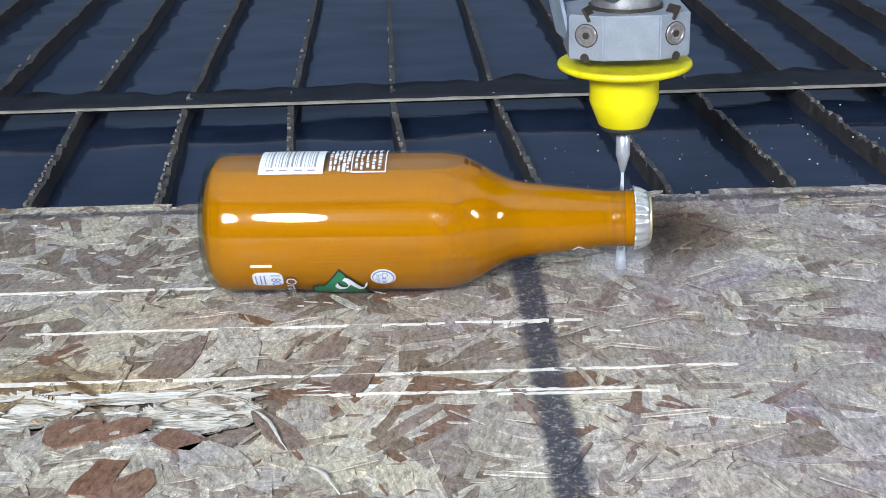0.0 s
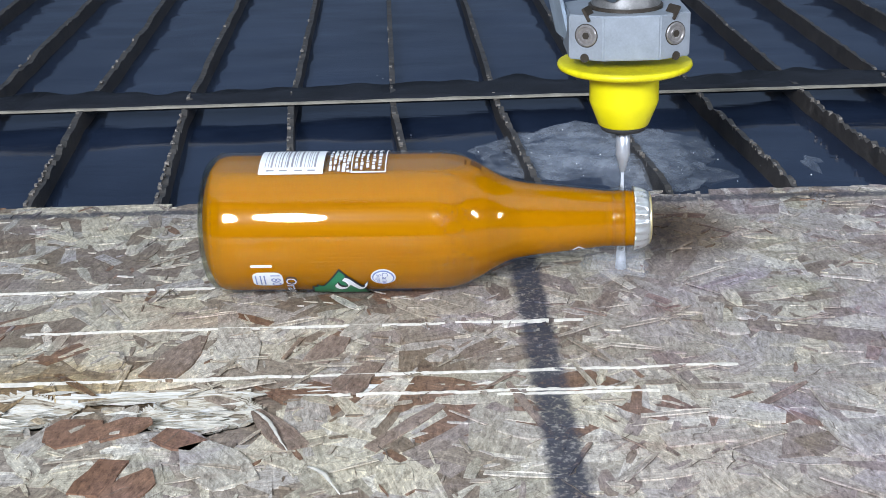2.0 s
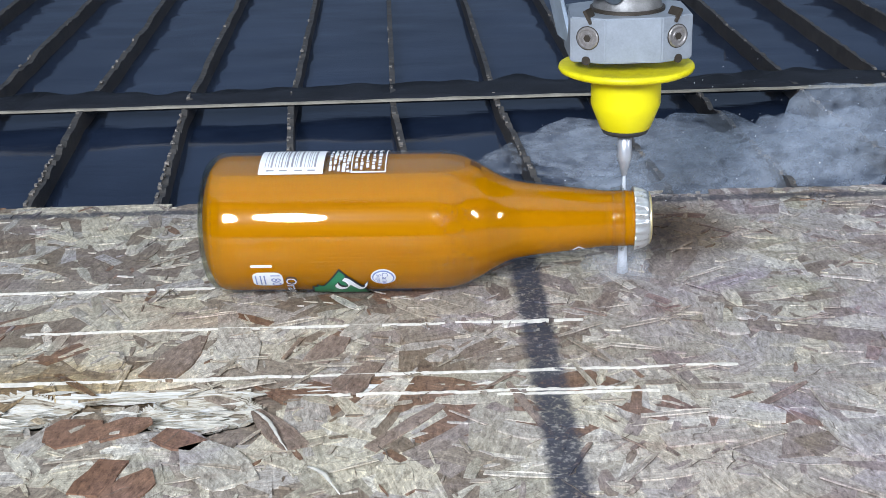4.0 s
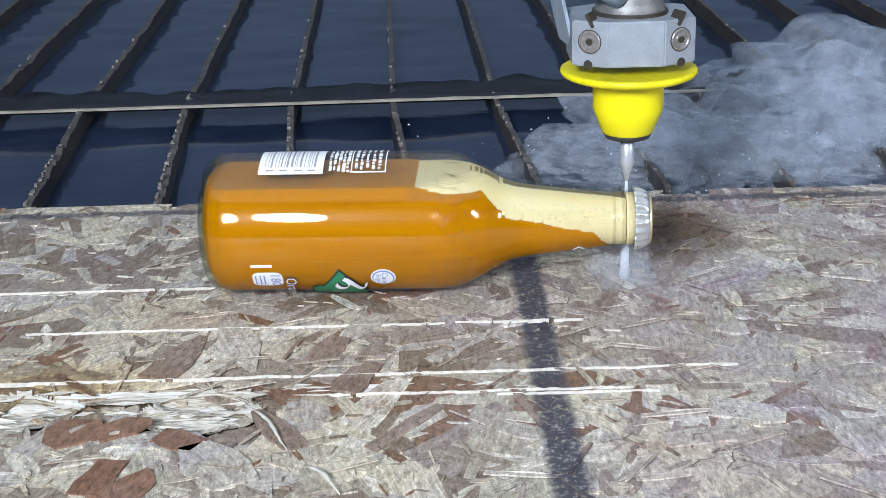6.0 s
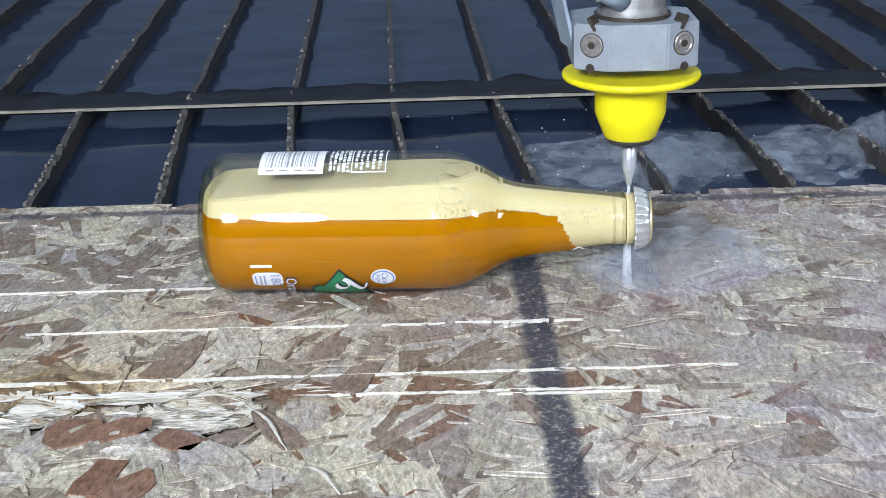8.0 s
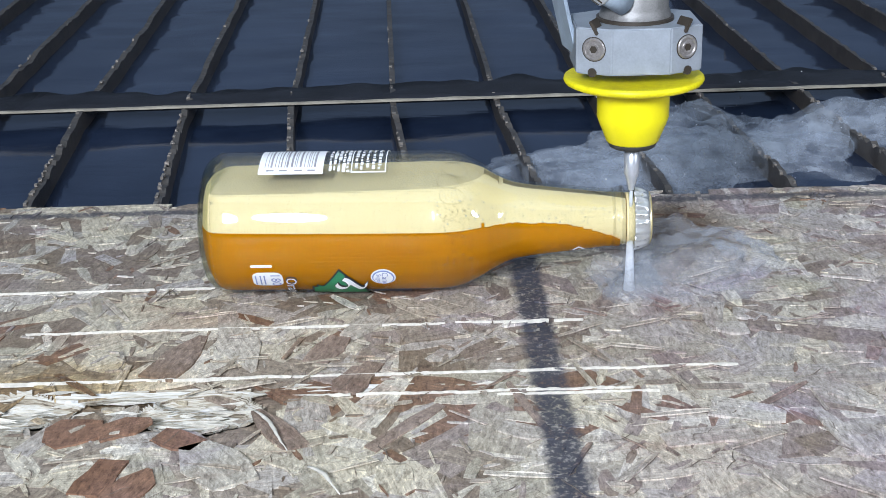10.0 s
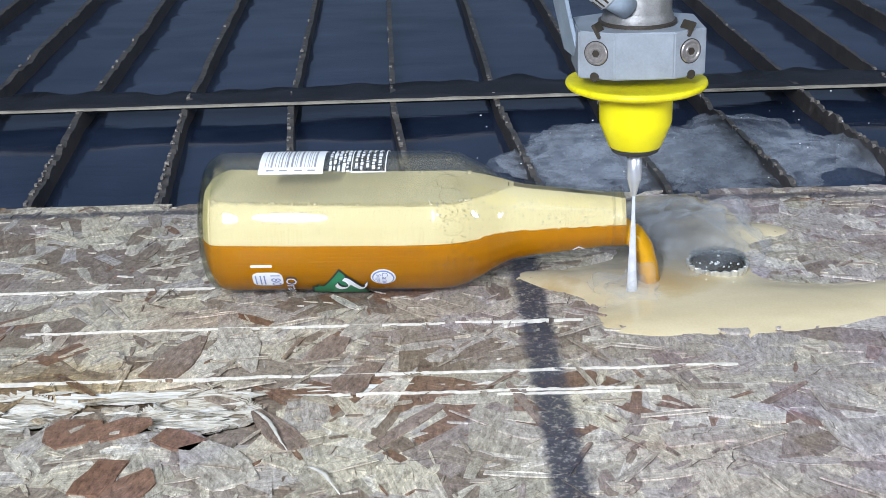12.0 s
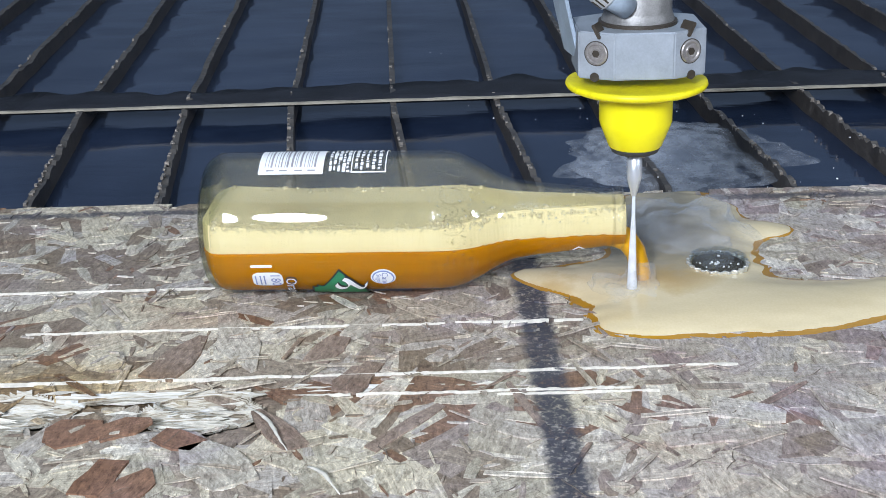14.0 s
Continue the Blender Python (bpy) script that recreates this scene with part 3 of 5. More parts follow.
def groove_lines(b):
    """Pale fibres torn up along the lines where earlier cuts ran."""
    rnd = random.Random(11)
    for y, x0, x1, w in ((-0.0972, -0.30, 0.119, 0.0011), (-0.0463, -0.188, 0.062, 0.0010), (-0.1155, -0.05, 0.075, 0.0014), (-0.119, 0.02, 0.085, 0.0012), (0.003, -0.27, -0.11, 0.0007), (-0.0965, 0.096, 0.121, 0.0024)):
        bm = bmesh.new()
        n = int((x1 - x0) / 0.0022)
        prev = None
        for i in range(n + 1):
            x = x0 + (x1 - x0) * i / n
            yy = y + 0.0012 * noise.noise(Vector((x * 60, y * 50, 2))) + 0.0004 * noise.noise(Vector((x * 500, y * 50, 4)))
            hw = 0.22 * w * max(0.06, 0.7 + 1.7 * noise.noise(Vector((x * 420, y * 80, 6))) + 0.5 * noise.noise(Vector((x * 90, y * 80, 2)))) * (1 if 0 < i < n else 0.1)
            z = 0.0009 + 0.0005 * noise.noise(Vector((x * 400, 7, 0)))
            a = [bm.verts.new(p) for p in ((x, yy - hw, -0.001), (x, yy - hw * 0.5, z), (x, yy + hw * 0.5, z), (x, yy + hw, -0.001))]
            if prev and noise.noise(Vector((x * 150, y * 30, 9))) > -0.62:
                for k in range(3):
                    bm.faces.new((prev[k], prev[k + 1], a[k + 1], a[k]))
            prev = a
        bmesh.ops.delete(bm, geom=[v for v in bm.verts if not v.link_faces], context="VERTS")
        part("torn_cut_line", bm, M_FIBRE, b, "pale torn fibres along an old cut")
    # washed-out hollows with their layers laid bare
    for x0, x1, y0, y1 in ((-0.232, -0.128, -0.145, -0.100), (-0.128, -0.066, -0.146, -0.100), (-0.066, 0.020, -0.118, -0.103), (0.058, 0.082, -0.056, -0.036)):
        bm = bmesh.new()
        nx, ny = int((x1 - x0) / 0.0009), int((y1 - y0) / 0.0009)
        grid = {}
        for i in range(nx + 1):
            for j in range(ny + 1):
                x, y = x0 + (x1 - x0) * i / nx, y0 + (y1 - y0) * j / ny
                d = groove_depth(x, y)
                if d > 0.0004:
                    grid[i, j] = bm.verts.new((x, y, 0.0004 - d + 0.0005 * noise.noise(Vector((x * 300, y * 900, 2)))))
        for (i, j), v in list(grid.items()):
            q = [grid.get(k) for k in ((i, j), (i + 1, j), (i + 1, j + 1), (i, j + 1))]
            if all(q):
                bm.faces.new(q)
        bmesh.ops.delete(bm, geom=[v for v in bm.verts if not v.link_faces], context="VERTS")
        part("eroded_hollow", bm, M_HOLLOW, b, "pale washed-out hollow in layered wood", smooth=True)
    # stringy fibres in the eaten-out hollows
    bm = bmesh.new()
    for i in range(60):
        u = rnd.random()
        if u < 0.5:
            x, y = rnd.gauss(-0.185, 0.025), rnd.gauss(-0.119, 0.007)
        elif u < 0.85:
            x, y = rnd.gauss(-0.098, 0.016), rnd.gauss(-0.124, 0.006)
        else:
            x, y = rnd.uniform(-0.07, 0.02), rnd.gauss(-0.112, 0.003)
        L, w = rnd.uniform(0.006, 0.022), rnd.uniform(0.0002, 0.0006)
        a = rnd.gauss(0, 0.16)
        dx, dy = math.cos(a) * L / 2, math.sin(a) * L / 2
        z = -groove_depth(x, y) * rnd.uniform(0.35, 1.0) + 0.0004
        k = [bm.verts.new(p) for p in ((x - dx, y - dy, z - 0.0006), (x - w * math.sin(a), y - w, z), (x + dx, y + dy, z - 0.0006), (x, y + w, z + rnd.uniform(0, 0.0006)), (x, y, z - 0.0014))]
        for f in ((0, 1, 2, 3), (0, 4, 1), (1, 4, 2), (2, 4, 3), (3, 4, 0)):
            bm.faces.new([k[q] for q in f])
    tagged(part("torn_fibre", bm, M_FIBRE, b, "pale torn fibres in eroded hollows"), kind="stuff")


def cracks(b):
    """Dark splits between the strands."""
    rnd = random.Random(31)
    bm = bmesh.new()
    for i in range(260):
        x, y, a = rnd.uniform(-0.26, 0.26), rnd.uniform(-0.21, 0.125), rnd.uniform(0, math.pi)
        if groove_depth(x, y) > 0.0005:
            continue
        L, w = rnd.uniform(0.003, 0.018), rnd.uniform(0.00010, 0.0003)
        prev = None
        for k in range(7):
            q = k / 6 - 0.5
            px, py = x + L * q * math.cos(a), y + L * q * math.sin(a)
            px += 0.003 * noise.noise(Vector((px * 160, py * 160, 1)))
            py += 0.003 * noise.noise(Vector((px * 160, py * 160, 5)))
            hw = w * (1 - (2 * q) ** 2 + 0.15)
            z = 0.00075
            e = [bm.verts.new((px - hw * math.sin(a), py + hw * math.cos(a), z)), bm.verts.new((px, py, z + 0.0001)), bm.verts.new((px + hw * math.sin(a), py - hw * math.cos(a), z))]
            if prev:
                bm.faces.new((prev[0], prev[1], e[1], e[0]))
                bm.faces.new((prev[1], prev[2], e[2], e[1]))
            prev = e
    tagged(part("dark_split", bm, M_SPLIT, b, "dark splits between wood strands"), kind="stuff")


def wood_chips(b):
    """Loose strands lying proud of the board, each a piece of its own."""
    rnd = random.Random(21)
    shapes = []
    for i in range(14):
        bm = bmesh.new()
        L = rnd.uniform(0.010, 0.030) if i < 9 else rnd.uniform(0.004, 0.009)
        o = flake_outline(rnd, L, L * rnd.uniform(0.05, 0.16) if i < 9 else L * 0.45)
        up = [bm.verts.new((x, y, 0.0004 + 0.0003 * math.sin(x * 300))) for x, y in o]
        dn = [bm.verts.new((x, y, 0)) for x, y in o]
        bm.faces.new(up)
        bm.faces.new(dn[::-1])
        for k in range(len(o)):
            bm.faces.new((up[k], dn[k], dn[(k + 1) % len(o)], up[(k + 1) % len(o)]))
        uvl = bm.loops.layers.uv.new("UVMap")
        for f in bm.faces:
            for lp in f.loops:
                lp[uvl].uv = (lp.vert.co.x + i, lp.vert.co.y)
        shapes.append(mesh_of(bm, "chip", M_CHIP))
    for i in range(200):
        x, y = rnd.uniform(-0.22, 0.24), rnd.uniform(-0.20, 0.125)
        if -0.13 < x < 0.11 and -0.03 < y < 0.035:
            y -= 0.08
        ob = new("wood_chip", rnd.choice(shapes))
        ob.parent = b
        ob.matrix_basis = pose(x, y, 0.0003 - groove_depth(x, y), rnd.uniform(-3, 3), rnd.uniform(-2, 2), rnd.gauss(0, 50))


# centre, turn in degrees, length and width of the strands that stand out
RED_STRANDS = ((-0.145, -0.141, 10, 0.023, 0.022), (-0.125, -0.138, 28, 0.022, 0.015), (-0.103, -0.150, -31, 0.024, 0.014),
               (-0.126, -0.178, 79, 0.027, 0.016), (-0.113, -0.183, 70, 0.022, 0.015))
BROWN_STRANDS = ((-0.114, -0.076, 72, 0.040, 0.022), (-0.015, -0.143, 52, 0.038, 0.007), (-0.051, -0.071, 70, 0.024, 0.017),
                 (-0.067, -0.141, -58, 0.037, 0.011), (0.031, -0.129, -73, 0.050, 0.004), (-0.037, -0.101, 70, 0.030, 0.018))
PALE_STRANDS = ((-0.093, -0.055, -71, 0.065, 0.020), (0.125, -0.061, 4, 0.014, 0.012),
                (0.097, -0.158, 9, 0.034, 0.015), (0.030, -0.151, -26, 0.021, 0.011), (0.162, -0.130, -54, 0.020, 0.012),
                (-0.086, -0.170, -56, 0.037, 0.023), (0.117, -0.140, -22, 0.030, 0.018), (0.147, -0.157, -76, 0.042, 0.010),
                (-0.036, -0.048, 55, 0.029, 0.013))


def large_strands(b):
    """Wide strands in the top layer that the eye can tell apart."""
    rnd = random.Random(77)
    k = 0
    for rows, material, text in ((RED_STRANDS, M_RED_STRAND, "red-brown wood strand"), (BROWN_STRANDS, M_BROWN_STRAND, "grey-brown wood strand"), (PALE_STRANDS, M_PALE_STRAND, "pale grey wood strand")):
        for x, y, turn, length, width in rows:
            k += 1
            bm = bmesh.new()
            o = flake_outline(rnd, length, width)
            up = [bm.verts.new((px, py, 0)) for px, py in o]
            dn = [bm.verts.new((px, py, -0.0012)) for px, py in o]
            bm.faces.new(up)
            bm.faces.new(dn[::-1])
            for q in range(len(o)):
                bm.faces.new((up[q], dn[q], dn[(q + 1) % len(o)], up[(q + 1) % len(o)]))
            bmesh.ops.recalc_face_normals(bm, faces=bm.faces[:])
            uvl = bm.loops.layers.uv.new("UVMap")
            for f in bm.faces:
                for lp in f.loops:
                    lp[uvl].uv = (lp.vert.co.x + k, lp.vert.co.y)
            part("strand", bm, material, b, text, at=pose(x, y, 0.00045 + 0.00006 * (k % 7), 0, 0, turn))
    # two pale splinters torn up from the surface
    for x, y, turn, length in ((-0.0676, -0.1448, -63, 0.037), (-0.0445, -0.1843, -55, 0.024)):
        bm = bmesh.new()
        rings = []
        for i in range(13):
            q = i / 12
            c = Vector(((q - 0.5) * length, 0.0009 * math.sin(q * 5) + 0.0005 * noise.noise(Vector((q * 9, x * 99, 0))), 0.0010 + 0.0014 * math.sin(q * math.pi)))
            r = 0.0009 * (0.35 + 0.65 * math.sin(math.pi * min(1, q + 0.12))) * (1 + 0.35 * noise.noise(Vector((q * 22, y * 99, 3))))
            rings.append([bm.verts.new(c + Vector((0, r * math.cos(a * math.pi / 3), 0.7 * r * math.sin(a * math.pi / 3)))) for a in range(6)])
        for u, v in zip(rings, rings[1:]):
            for a in range(6):
                bm.faces.new((u[a], v[a], v[(a + 1) % 6], u[(a + 1) % 6]))
        bm.faces.new(rings[0])
        bm.faces.new(rings[-1][::-1])
        part("splinter", bm, M_FIBRE, b, "pale splinter torn up from the board", smooth=True, at=pose(x, y, 0, 0, 0, turn))


# ---- the bottle ----
R = 0.0330
BOTTLE = pose(-0.1150, 0.0053, R, 0, 0, -2.86)
CUT_S = 0.2008


def outer(s):
    table = ((0.0045, 0.0255), (0.0055, 0.0282), (0.0075, 0.0305), (0.0105, 0.0321), (0.0150, R), (0.113, R), (0.119, 0.0326), (0.125, 0.0312),
             (0.131, 0.0285), (0.1365, 0.0252), (0.142, 0.0219), (0.147, 0.0196), (0.152, 0.0185), (0.160, 0.0175), (0.1935, 0.0137), (0.195, 0.0137),
             (0.1965, 0.0150), (0.1985, 0.0150), (0.2, 0.0138), (0.2036, 0.0136), (0.2046, 0.0142), (0.2088, 0.0140), (0.2115, 0.0125))
    if 0.108 < s < 0.182:
        return sum(lerp(table, s + d) for d in (-0.004, -0.002, 0.0, 0.002, 0.004)) / 5
    return lerp(table, s)


def inner(s):
    """Inside of the glass; the liquid looks as wide as the bottle through the curved wall."""
    return min(outer(s), 0.0330 if s < 0.19 else 0.0138) - (0.0009 if s < 0.19 else 0.0008) - 0.009 * max(0.0, (0.0130 - s) / 0.0085) ** 2


def lathe_x(s0, s1, step):
    ss, s = [], s0
    while s < s1 - 1e-6:
        ss.append(s)
        s += step if s > 0.0155 else 0.0011
    ss.append(s1)
    return ss


def bottle():
    g = root("soda_bottle", BOTTLE, "clear glass soda bottle lying on its side", "bottle")
    ss = lathe_x(0.0045, CUT_S - 0.0006, 0.0022)
    prof = [(s, outer(s)) for s in ss] + [(s, inner(s)) for s in reversed(ss) if s > 0.0105]
    bm = lathe(prof, "x", 96)
    part("glass_body", bm, M_GLASS, g, "clear moulded glass", smooth=True)
    part("base", lathe([(0.0049, 0.018), (0.0049, 0.0252), (0.0058, 0.0280), (0.0078, 0.0303), (0.0098, 0.0308), (0.0104, 0.026), (0.0094, 0.010)], "x", 96), M_GLASS_THICK, g, "thick greenish glass base", smooth=True)
    # knurl dots round the heel
    dots = bmesh.new()
    for k in range(40):
        a = 2 * math.pi * k / 40
        bmesh.ops.create_icosphere(dots, subdivisions=1, radius=0.00055, matrix=Matrix.Translation((0.0118, 0.0326 * math.cos(a), 0.0326 * math.sin(a))))
    part("heel_knurling", dots, M_GLINT, g, "small moulded glass dots")
    for s0 in (0.1948, 0.1990):
        part("neck_ring", lathe([(s0 + 0.0007 * math.cos(q), outer(s0) + 0.0002 + 0.0007 * math.sin(q)) for q in [2 * math.pi * k / 8 for k in range(8)]], "x", 64, closed=True), M_GLASS_RELIEF, g, "raised glass ring at the mouth", smooth=True)
    # raised curls on the shoulder
    curls = bmesh.new()
    for c, (s, a0, sa, sr) in enumerate(((0.121, 100, 10, 0.0062), (0.120, 82, 9, 0.0048), (0.122, 66, 8, 0.0058), (0.119, 52, 7, 0.0050), (0.121, 39, 7, 0.0056), (0.119, 26, 6, 0.0046), (0.121, 13, 6, 0.0050))):
        pts = []
        for k in range(22):
            q = k / 21 * (5.6 + 0.5 * math.sin(c * 2.1)) + c * 1.7
            pts.append((s + sr * math.cos(q), radians(a0 + sa * math.sin(q))))
        add = tube([(p, -(outer(p) + 0.0001) * math.cos(a), (outer(p) + 0.0001) * math.sin(a)) for p, a in pts], 0.00026, 6)
        tmp = bpy.data.meshes.new("tmp")
        add.to_mesh(tmp)
        add.free()
        curls.from_mesh(tmp)
        bpy.data.meshes.remove(tmp)
    # beads added to give the shoulder the small glints of its raised lettering
    rnd = random.Random(19)
    glints = bmesh.new()
    for k in range(46):
        s, a = rnd.choice((0.1185, 0.1210, 0.1262, 0.1290)) + rnd.gauss(0, 0.0006), rnd.uniform(-28, 30)
        bmesh.ops.create_icosphere(glints, subdivisions=2, radius=rnd.uniform(0.0003, 0.0006), matrix=Matrix.Translation(wrap(s, a, -0.0001)))
    tagged(part("glint_beads", glints, M_GLINT, g, "tiny beads added for glints on the shoulder", smooth=True), kind="stuff")
    part("raised_curls", curls, M_GLASS_RELIEF, g, "curled relief moulded in the glass", smooth=True)
    return g


def patch(s0, s1, a0, a1, lift=0.00012, n=24):
    """A printed field that follows the glass; angles in degrees up from the front."""
    bm = bmesh.new()
    m = max(2, int((s1 - s0) / 0.002))
    rows = []
    for i in range(m + 1):
        s = s0 + (s1 - s0) * i / m
        rows.append([bm.verts.new(wrap(s, a0 + (a1 - a0) * k / n, lift)) for k in range(n + 1)])
    for p, q in zip(rows, rows[1:]):
        for k in range(n):
            bm.faces.new((p[k], p[k + 1], q[k + 1], q[k]))
    return bm


def wrap(s, a, lift=0.00012):
    r = outer(s) + lift
    return (s, -r * math.cos(radians(a)), r * math.sin(radians(a)))


def outline_patch(points, lift):
    """A filled flat outline (s, degrees) laid on the glass."""
    bm = bmesh.new()
    vs = [bm.verts.new((s * 1000, a, 0)) for s, a in points]
    f = bm.faces.new(vs)
    bmesh.ops.triangulate(bm, faces=[f])
    bmesh.ops.subdivide_edges(bm, edges=bm.edges[:], cuts=3, use_grid_fill=True)
    for v in bm.verts:
        v.co = wrap(v.co.x / 1000, v.co.y, lift)
    return bm


def word(text, s, a, size, lift, along=(0, -1)):
    """Letters bent round the glass; along: the way the line of text runs, in (s, round)."""
    cu = bpy.data.curves.new("letters", "FONT")
    cu.body, cu.size, cu.align_x, cu.align_y, cu.resolution_u = text, size, "CENTER", "CENTER", 2
    tmp = bpy.data.objects.new("letters", cu)
    me = tmp.to_mesh()
    bm = bmesh.new()
    bm.from_mesh(me)
    tmp.to_mesh_clear()
    bpy.data.objects.remove(tmp)
    for v in bm.verts:
        x, y = v.co.x, v.co.y
        ds, dr = (x * along[0] - y * along[1], x * along[1] + y * along[0])
        v.co = wrap(s + ds, a + math.degrees(dr / R), lift)
    return bm


def print_on_bottle(g):
    lab = part("barcode_label", patch(0.0325, 0.0622, 60, 118), M_WHITE, g, "white printed barcode field")
    rnd = random.Random(3)
    s = 0.0352
    while s < 0.0592:
        w = rnd.choice((0.0003, 0.0003, 0.0006, 0.0009))
        part("bar", patch(s, s + w, 68, 112, 0.0002, 10), M_GREY, lab)
        s += w + rnd.choice((0.0005, 0.0008, 0.0012))
    for s0 in (0.036, 0.042, 0.049, 0.055):
        part("digit_bar", patch(s0, s0 + 0.0036, 63.4, 65.0, 0.0002, 4), M_GREY, lab)
    txt = part("text_field", patch(0.0749, 0.0754, 61, 120, 0.00015), M_WHITE, g, "white printed lines of small text")
    part("frame_line", patch(0.0754, 0.0909, 61, 62.4, 0.00015, 4), M_WHITE, txt)
    part("frame_line", patch(0.0904, 0.0909, 62.4, 120, 0.00015), M_WHITE, txt)
    for s0, a1 in ((0.0646, 100), (0.0667, 112), (0.0688, 118), (0.0709, 118), (0.0728, 115), (0.0766, 118), (0.0791, 118), (0.0817, 116), (0.0844, 116), (0.0871, 116)):
        a = (64 if s0 > 0.073 else 61) + rnd.uniform(0, 3)
        while a < a1:
            d, w = rnd.uniform(1.0, 7.0), rnd.uniform(0.0008, 0.0017)
            part("text_bar", patch(s0 + rnd.uniform(-0.0001, 0.0002), s0 + w, a, min(a + d, a1 + 2), 0.0002, 4), M_WHITE, txt)
            a += d + rnd.uniform(0.5, 2.2)
    part("small_text_bar", patch(0.0288, 0.0386, -19.2, -16.6, 0.0002, 6), M_WHITE, g, "white line of tiny print")
    pan = [(0.0357 + 0.0070 * math.copysign(abs(math.cos(q)) ** 0.5, math.cos(q)), -33.5 + 9 * math.copysign(abs(math.sin(q)) ** 0.5, math.sin(q))) for q in [2 * math.pi * k / 28 for k in range(28)]]
    p = part("calorie_panel", outline_patch(pan, 0.00015), M_WHITE, g, "white rounded panel with printed number")
    part("number", word("180", 0.0392, -33.5, 0.0064, 0.00045), M_BLUE, p)
    for s0 in (0.0300, 0.0322, 0.0340):
        part("text_bar", patch(s0, s0 + 0.0006, -40, -28, 0.0004, 6), M_BLUE, p)
    part("flavour_outline", word("Orange", 0.0461, -50, 0.0080, 0.00015), M_BLACK, g, "dark outlined flavour word")
    part("flavour_word", word("Orange", 0.0461, -50, 0.0072, 0.0004), M_WHITE, g, "white flavour word")
    mtn = [(0.0540, -70), (0.0555, -44), (0.0570, -46), (0.0580, -41), (0.0598, -44), (0.0612, -42), (0.0690, -21), (0.0762, -38), (0.0800, -46), (0.0820, -70)]
    part("mountain_outline", outline_patch(mtn, 0.00015), M_BLACK, g, "dark outline of a printed mountain")
    mid = (0.0685, -50)
    part("mountain_print", outline_patch([(mid[0] + (s - mid[0]) * 0.93, mid[1] + (a - mid[1]) * 0.92) for s, a in mtn], 0.0004), M_GREEN, g, "green printed mountain")
    for nm, w, m, lift in (("scroll_outline", 0.0034, M_BLACK, 0.00055), ("scroll_print", 0.0021, M_WHITE, 0.0010)):
        bm = bmesh.new()
        prev = None
        for k in range(60):
            q = k / 59
            if q < 0.45:
                u = q / 0.45 * 4.6
                cx, ca = 0.0700 - 0.0030 * math.cos(u), -39.0 - 7.0 * math.sin(u)
            else:
                u = (q - 0.45) / 0.55
                cx, ca = 0.0703 + 0.0125 * u - 0.002 * max(0, u - 0.8) * 5, -32.0 - 17 * math.sin(u * 1.9) ** 2 + 26 * max(0, u - 0.62)
            ww = math.degrees(w / R)
            a = [bm.verts.new(wrap(cx - w * 0.35, ca - ww * 0.55, lift)), bm.verts.new(wrap(cx + w * 0.35, ca + ww * 0.55, lift))]
            if prev:
                bm.faces.new((prev[0], prev[1], a[1], a[0]))
            prev = a
        part(nm, bm, m, g, "curled printed scroll")
    for nm, k, m, lift in (("badge", 1.0, M_WHITE, 0.00015), ("badge_ring", 0.88, M_BLUE, 0.0004), ("badge_field", 0.78, M_WHITE, 0.0007)):
        part(nm, outline_patch([(0.0889 + 0.0058 * k * math.cos(q), -31.5 + 9.6 * k * math.sin(q)) for q in [2 * math.pi * i / 32 for i in range(32)]], lift), m, g, "round printed badge")
    part("badge_word", word("Cane", 0.0897, -31.5, 0.0042, 0.0011), M_BLUE, g)
    part("badge_word", word("Sugar", 0.0869, -31.5, 0.0030, 0.0011), M_BLUE, g)


    part("blue_band", patch(0.0500, 0.1000, -86, -74, 0.00015), M_BLUE, g, "narrow blue band near the board")
    chip = [(0.1755, -44), (0.1785, -35), (0.1815, -44), (0.1805, -46), (0.1785, -40), (0.1765, -46)]
    part("chip_mark", outline_patch(chip, 0.0003), M_WHITE, g, "small white chip in the neck")


